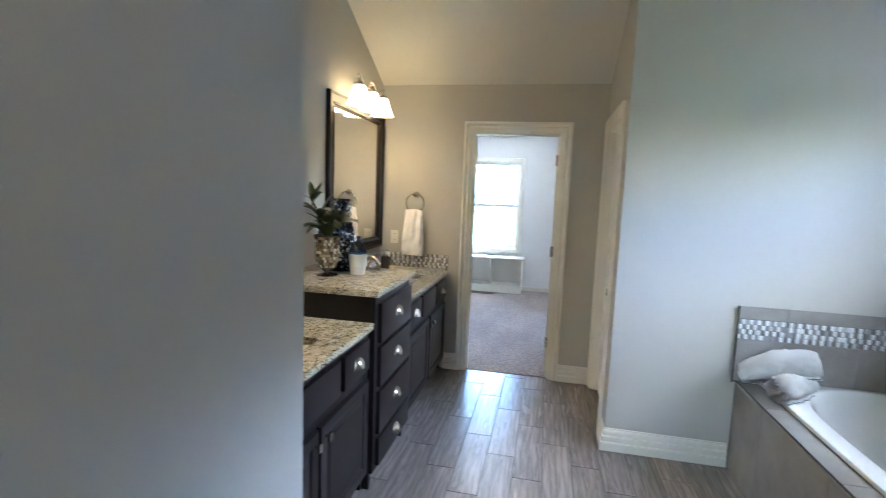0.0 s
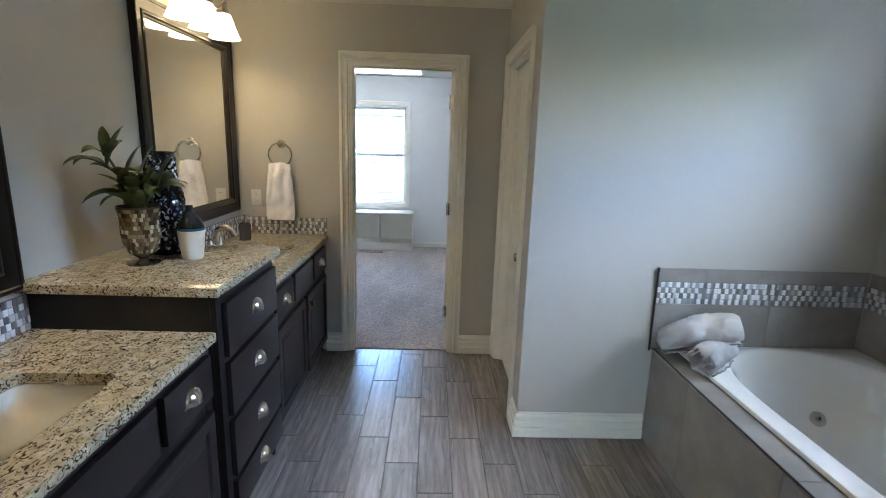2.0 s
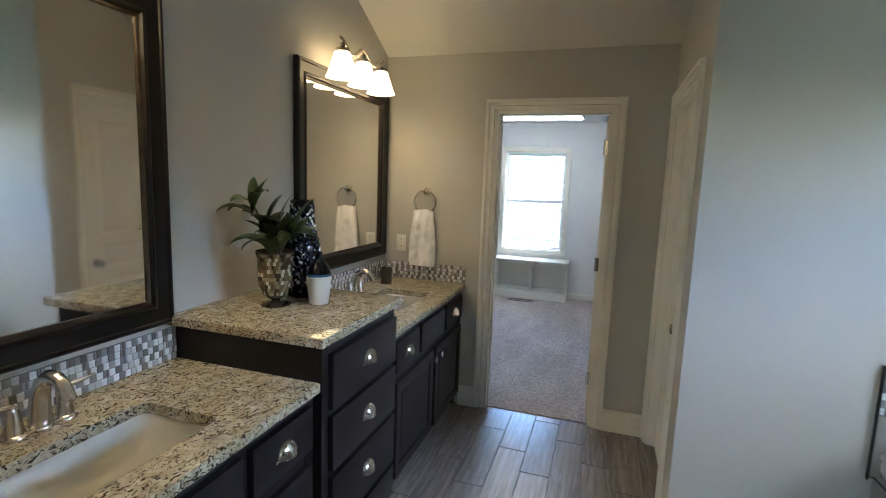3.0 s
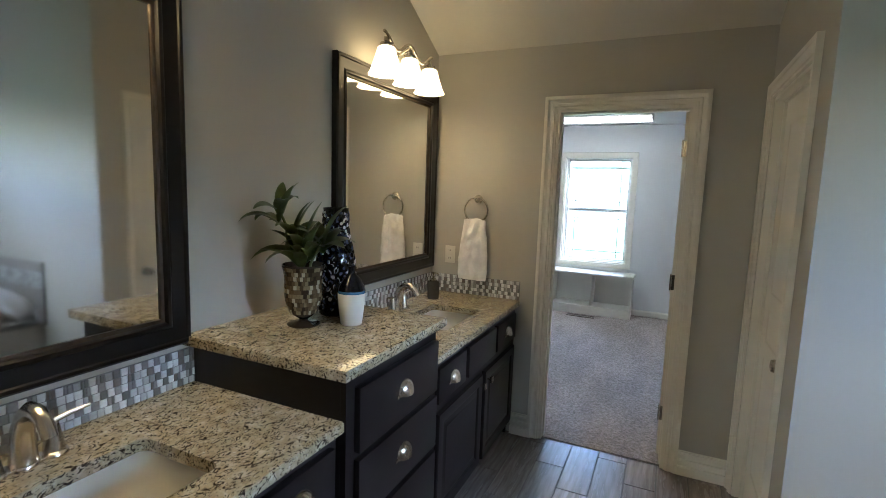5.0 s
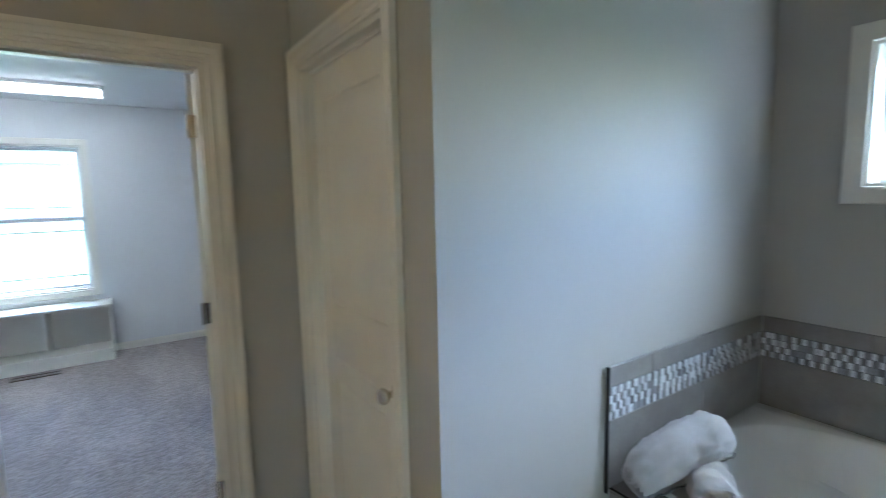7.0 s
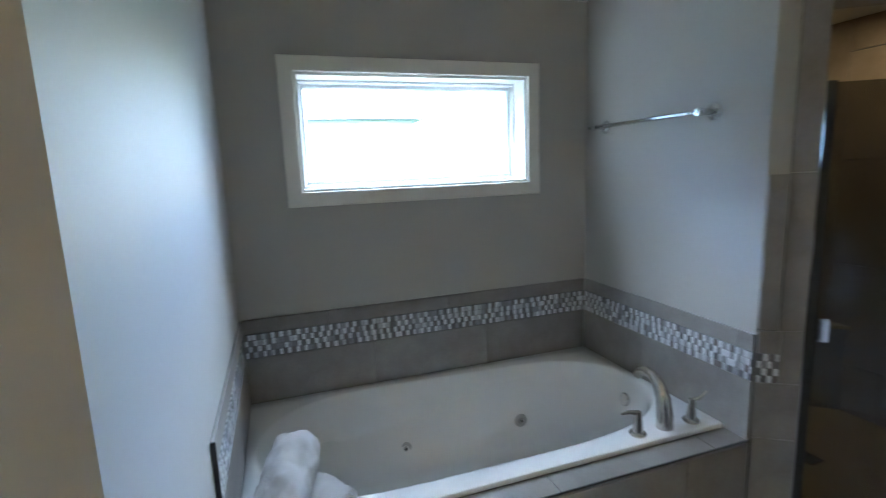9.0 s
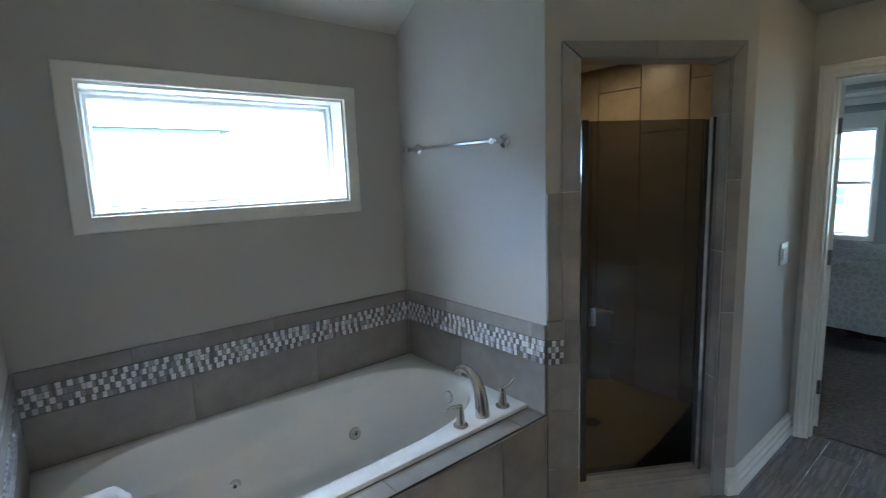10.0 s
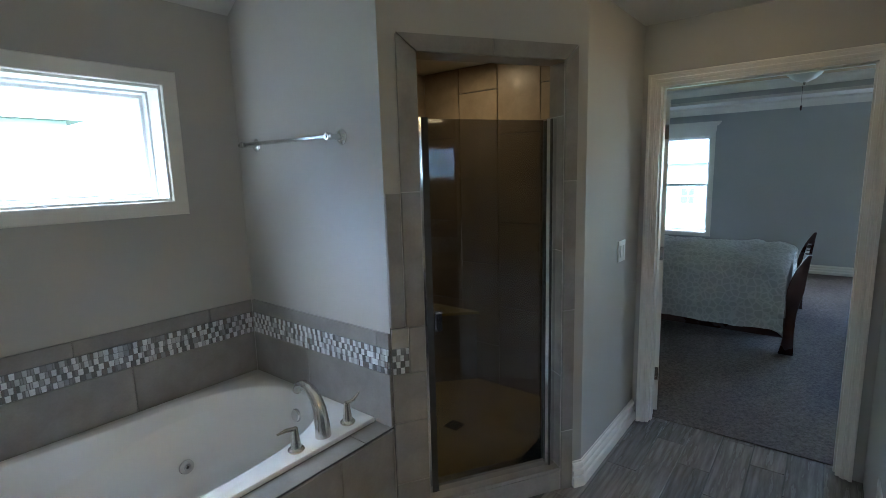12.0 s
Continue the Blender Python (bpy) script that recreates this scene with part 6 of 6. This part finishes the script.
# plank floor, 0.16 x 0.63 m, each row shifted by a third of a plank
floor_spots = ((XW, XE, 1.55, 4.52), (-0.28, 1.0, -0.225, 1.56))
PW, PL = 0.1605, 0.6315
for k in range(-8, 16):
    x0 = 0.04 + PW * k
    x1 = x0 + PW
    off = 3.606 - PL / 3 * ((k - 1) % 3)
    for j in range(-7, 3):
        y0, y1 = off + PL * j, off + PL * (j + 1)
        for fx0, fx1, fy0, fy1 in floor_spots:
            a, b, c, d = max(x0, fx0), min(x1, fx1), max(y0, fy0), min(y1, fy1)
            if fx0 == XW and (a > 1.44 or (b < -0.62)):
                continue
            if b - a > 0.02 and d - c > 0.02:
                tile(floor, frame_at((0, 0, -0.0075), (1, 0, 0), (0, 1, 0)), a, b, c, d, 0.0085, 0.0045, PLANK, "plank")

# tub front and deck
mf = frame_at((TX + 0.012, YA - 0.004, 0), (0, -1, 0), (0, 0, 1))
for a, b in ((0.0, 0.37), (0.37, 0.98), (0.98, 1.58), (1.58, YA - YT - 0.008)):
    tile(deck, mf, a, b, 0.0, DECK - 0.013)
md = frame_at((0, 0, DECK - 0.012), (1, 0, 0), (0, 1, 0))
for a, b in ((YT + 0.002, 1.72), (1.72, 2.40), (2.40, 3.06), (3.06, YA - 0.002)):
    tile(deck, md, TX, RIMX - 0.002, a, b)


EDGE = plain("dark_bronze_edge_trim", (0.045, 0.042, 0.04), 0.35, 0.7, var=0.1)
part("edge_trim", box(TX - 0.002, TX + 0.004, YT + 0.003, YA - 0.003, DECK - 0.003, DECK + 0.0012), EDGE, deck, "dark metal edge trim")
part("edge_trim", box(1.390, 1.395, YA - 0.014, YA - 0.001, DECK - 0.012, 0.957), EDGE, deck, "dark metal edge trim")


def surround(o, u, length, top_cuts, low_cuts, label):
    """Low wall tiling: a tall course, the mosaic band, a short course."""
    m = frame_at(o, u, (0, 0, 1))
    ob = setting("tile_surround", bx(bmesh.new(), 0, length, DECK - 0.01, 0.955, 0, 0.002), GROUT, label, "wall tile")
    ob.matrix_world = m
    base = Matrix.Translation((0, 0, 0.002))
    cuts = [0] + list(low_cuts) + [length]
    for a, b in zip(cuts, cuts[1:]):
        tile(ob, base, a, b, DECK, 0.768, 0.009)
    cuts = [0] + list(top_cuts) + [length]
    for a, b in zip(cuts, cuts[1:]):
        tile(ob, base, a, b, 0.885, 0.957, 0.009)
    mosaic("grey and white glass mosaic band above the bathtub", m @ Matrix.Translation((0, 0.769, 0.003)), length, 0.115, 4, 0.0197, 0.5)
    return ob


surround((1.395, YA, 0), (1, 0, 0), 1.093, (0.245, 0.84), (0.6,), "taupe tile course round the bathtub")
surround((XE, YA - 0.012, 0), (0, -1, 0), YA - YT - 0.024, (0.39, 1.02, 1.62), (0.61, 1.235), "taupe tile course under the window")
surround((XE - 0.012, YT, 0), (-1, 0, 0), XE - 0.012 - 1.412, (0.37, 1.0), (0.49,), "taupe tile course under the towel bar")

# tiles round the shower opening
ms = frame_at(shower(0, 0.0, 0), SU, (0, 0, 1))
if ms.to_3x3().col[2].dot(SN) < 0:
    ms = frame_at(shower(0, 0.0, 0), -SU, (0, 0, 1))
    flip = -1
else:
    flip = 1
trim_bed = setting("shower_trim", sprism(bmesh.new(), 0.001, 0.07, 0.0005, 0.002, 0.0, 0.98), GROUT, "taupe tile trim round the shower opening", "wall tile")


def strim(s0, s1, z0, z1, d=0.010):
    a, b = sorted((flip * s0, flip * s1))
    tile(trim_bed, ms @ Matrix.Translation((0, 0, 0.002)), a, b, z0, z1, d)


for a, b in ((0.0, 0.245), (0.245, 0.54), (0.54, 0.768)):
    strim(0.003, 0.156, a, b)
strim(0.003, 0.08, 0.885, 0.975), strim(0.082, 0.156, 0.768, 0.975)
mosaic("grey and white glass mosaic returned beside the shower", frame_at(shower(0.003 if flip > 0 else 0.08, 0.003, 0.769), SU * flip, (0, 0, 1)), 0.077, 0.115, 4, 0.0197, 0.5)
strim(0.07, 0.156, 0.975, 1.558)
strim(0.003, 0.068, 0.977, 1.555, 0.009)
for a, b in ((0.0, 0.324), (0.324, 0.955), (0.955, 1.582)):
    strim(0.858, 0.926, a, b)


def mitre_tile(*corners):
    """A tile cut to a polygon of (s, z) on the shower wall."""
    bm = bmesh.new()
    lo = [bm.verts.new(shower(s, 0.002, z)) for s, z in corners]
    hi = [bm.verts.new(shower(s, 0.012, z)) for s, z in corners]
    n = len(corners)
    bm.faces.new(lo), bm.faces.new(hi[::-1])
    for i in range(n):
        bm.faces.new((lo[i], lo[(i + 1) % n], hi[(i + 1) % n], hi[i]))
    o = new("tile", mesh_of("tile", bm, TILE))
    o.parent = trim_bed


mitre_tile((0.0715, 1.561), (0.1545, 1.561), (0.1545, 2.119), (0.0715, 2.186))
mitre_tile((0.8595, 1.584), (0.9245, 1.584), (0.9245, 2.186), (0.8595, 2.119))
mitre_tile((0.0745, 2.19), (0.4985, 2.19), (0.4985, 2.122), (0.1575, 2.122))
mitre_tile((0.5015, 2.19), (0.9225, 2.19), (0.8575, 2.122), (0.5015, 2.122))
strim(0.157, 0.857, 0.0, 0.104, 0.004)
# lining of the opening
for s, sg in ((0.156, 1), (0.858, -1)):
    for a, b in ((0.125, 0.62), (0.62, 1.25), (1.25, 1.88), (1.88, 2.118)):
        piece("tile", chip_mesh("tile", 0.118, b - a - 0.003, 0.004, 0.0012, TILE), trim_bed, Matrix.Translation(shower(s, -0.06, (a + b) / 2)) @ frame_at((0, 0, 0), SN if sg < 0 else -SN, (0, 0, 1)))

# shower wall tiles: tall stacked columns, staggered
back = frame_at((XE - 0.013, -0.010, 0), (-1, 0, 0), (0, 0, 1))
side = frame_at((XE - 0.001, 1.43, 0), (0, -1, 0), (0, 0, 1))
CW, CH = 0.33, 0.62
for m, length in ((back, XE - 1.0 - 0.014), (side, 1.44)):
    for c in range(int(length / CW) + 1):
        z = 0.03 - (0.31 if c % 2 else 0.0)
        while z < 2.38:
            a, b = max(z, 0.03), min(z + CH, 2.38)
            if b - a > 0.03:
                tile(cell, m, CW * c, min(CW * (c + 1), length), a, b, 0.010, 0.007, SHOWER_TILE)
            z += CH

# backsplashes
mosaic("grey and white glass mosaic backsplash behind the sink", frame_at((XW, 1.549, 0.8775), (0, 1, 0), (0, 0, 1)), 1.11, 0.122, 5, 0.0207, 0.35)
mosaic("grey and white glass mosaic backsplash by the doorway", frame_at((XW, 3.291, 0.8775), (0, 1, 0), (0, 0, 1)), 1.20, 0.122, 5, 0.0207, 0.35)
mosaic("brown and white glass mosaic backsplash on the end wall", frame_at((XW + 0.012, YN, 0.8775), (1, 0, 0), (0, 0, 1)), 0.605, 0.118, 5, 0.0207, 0.35)
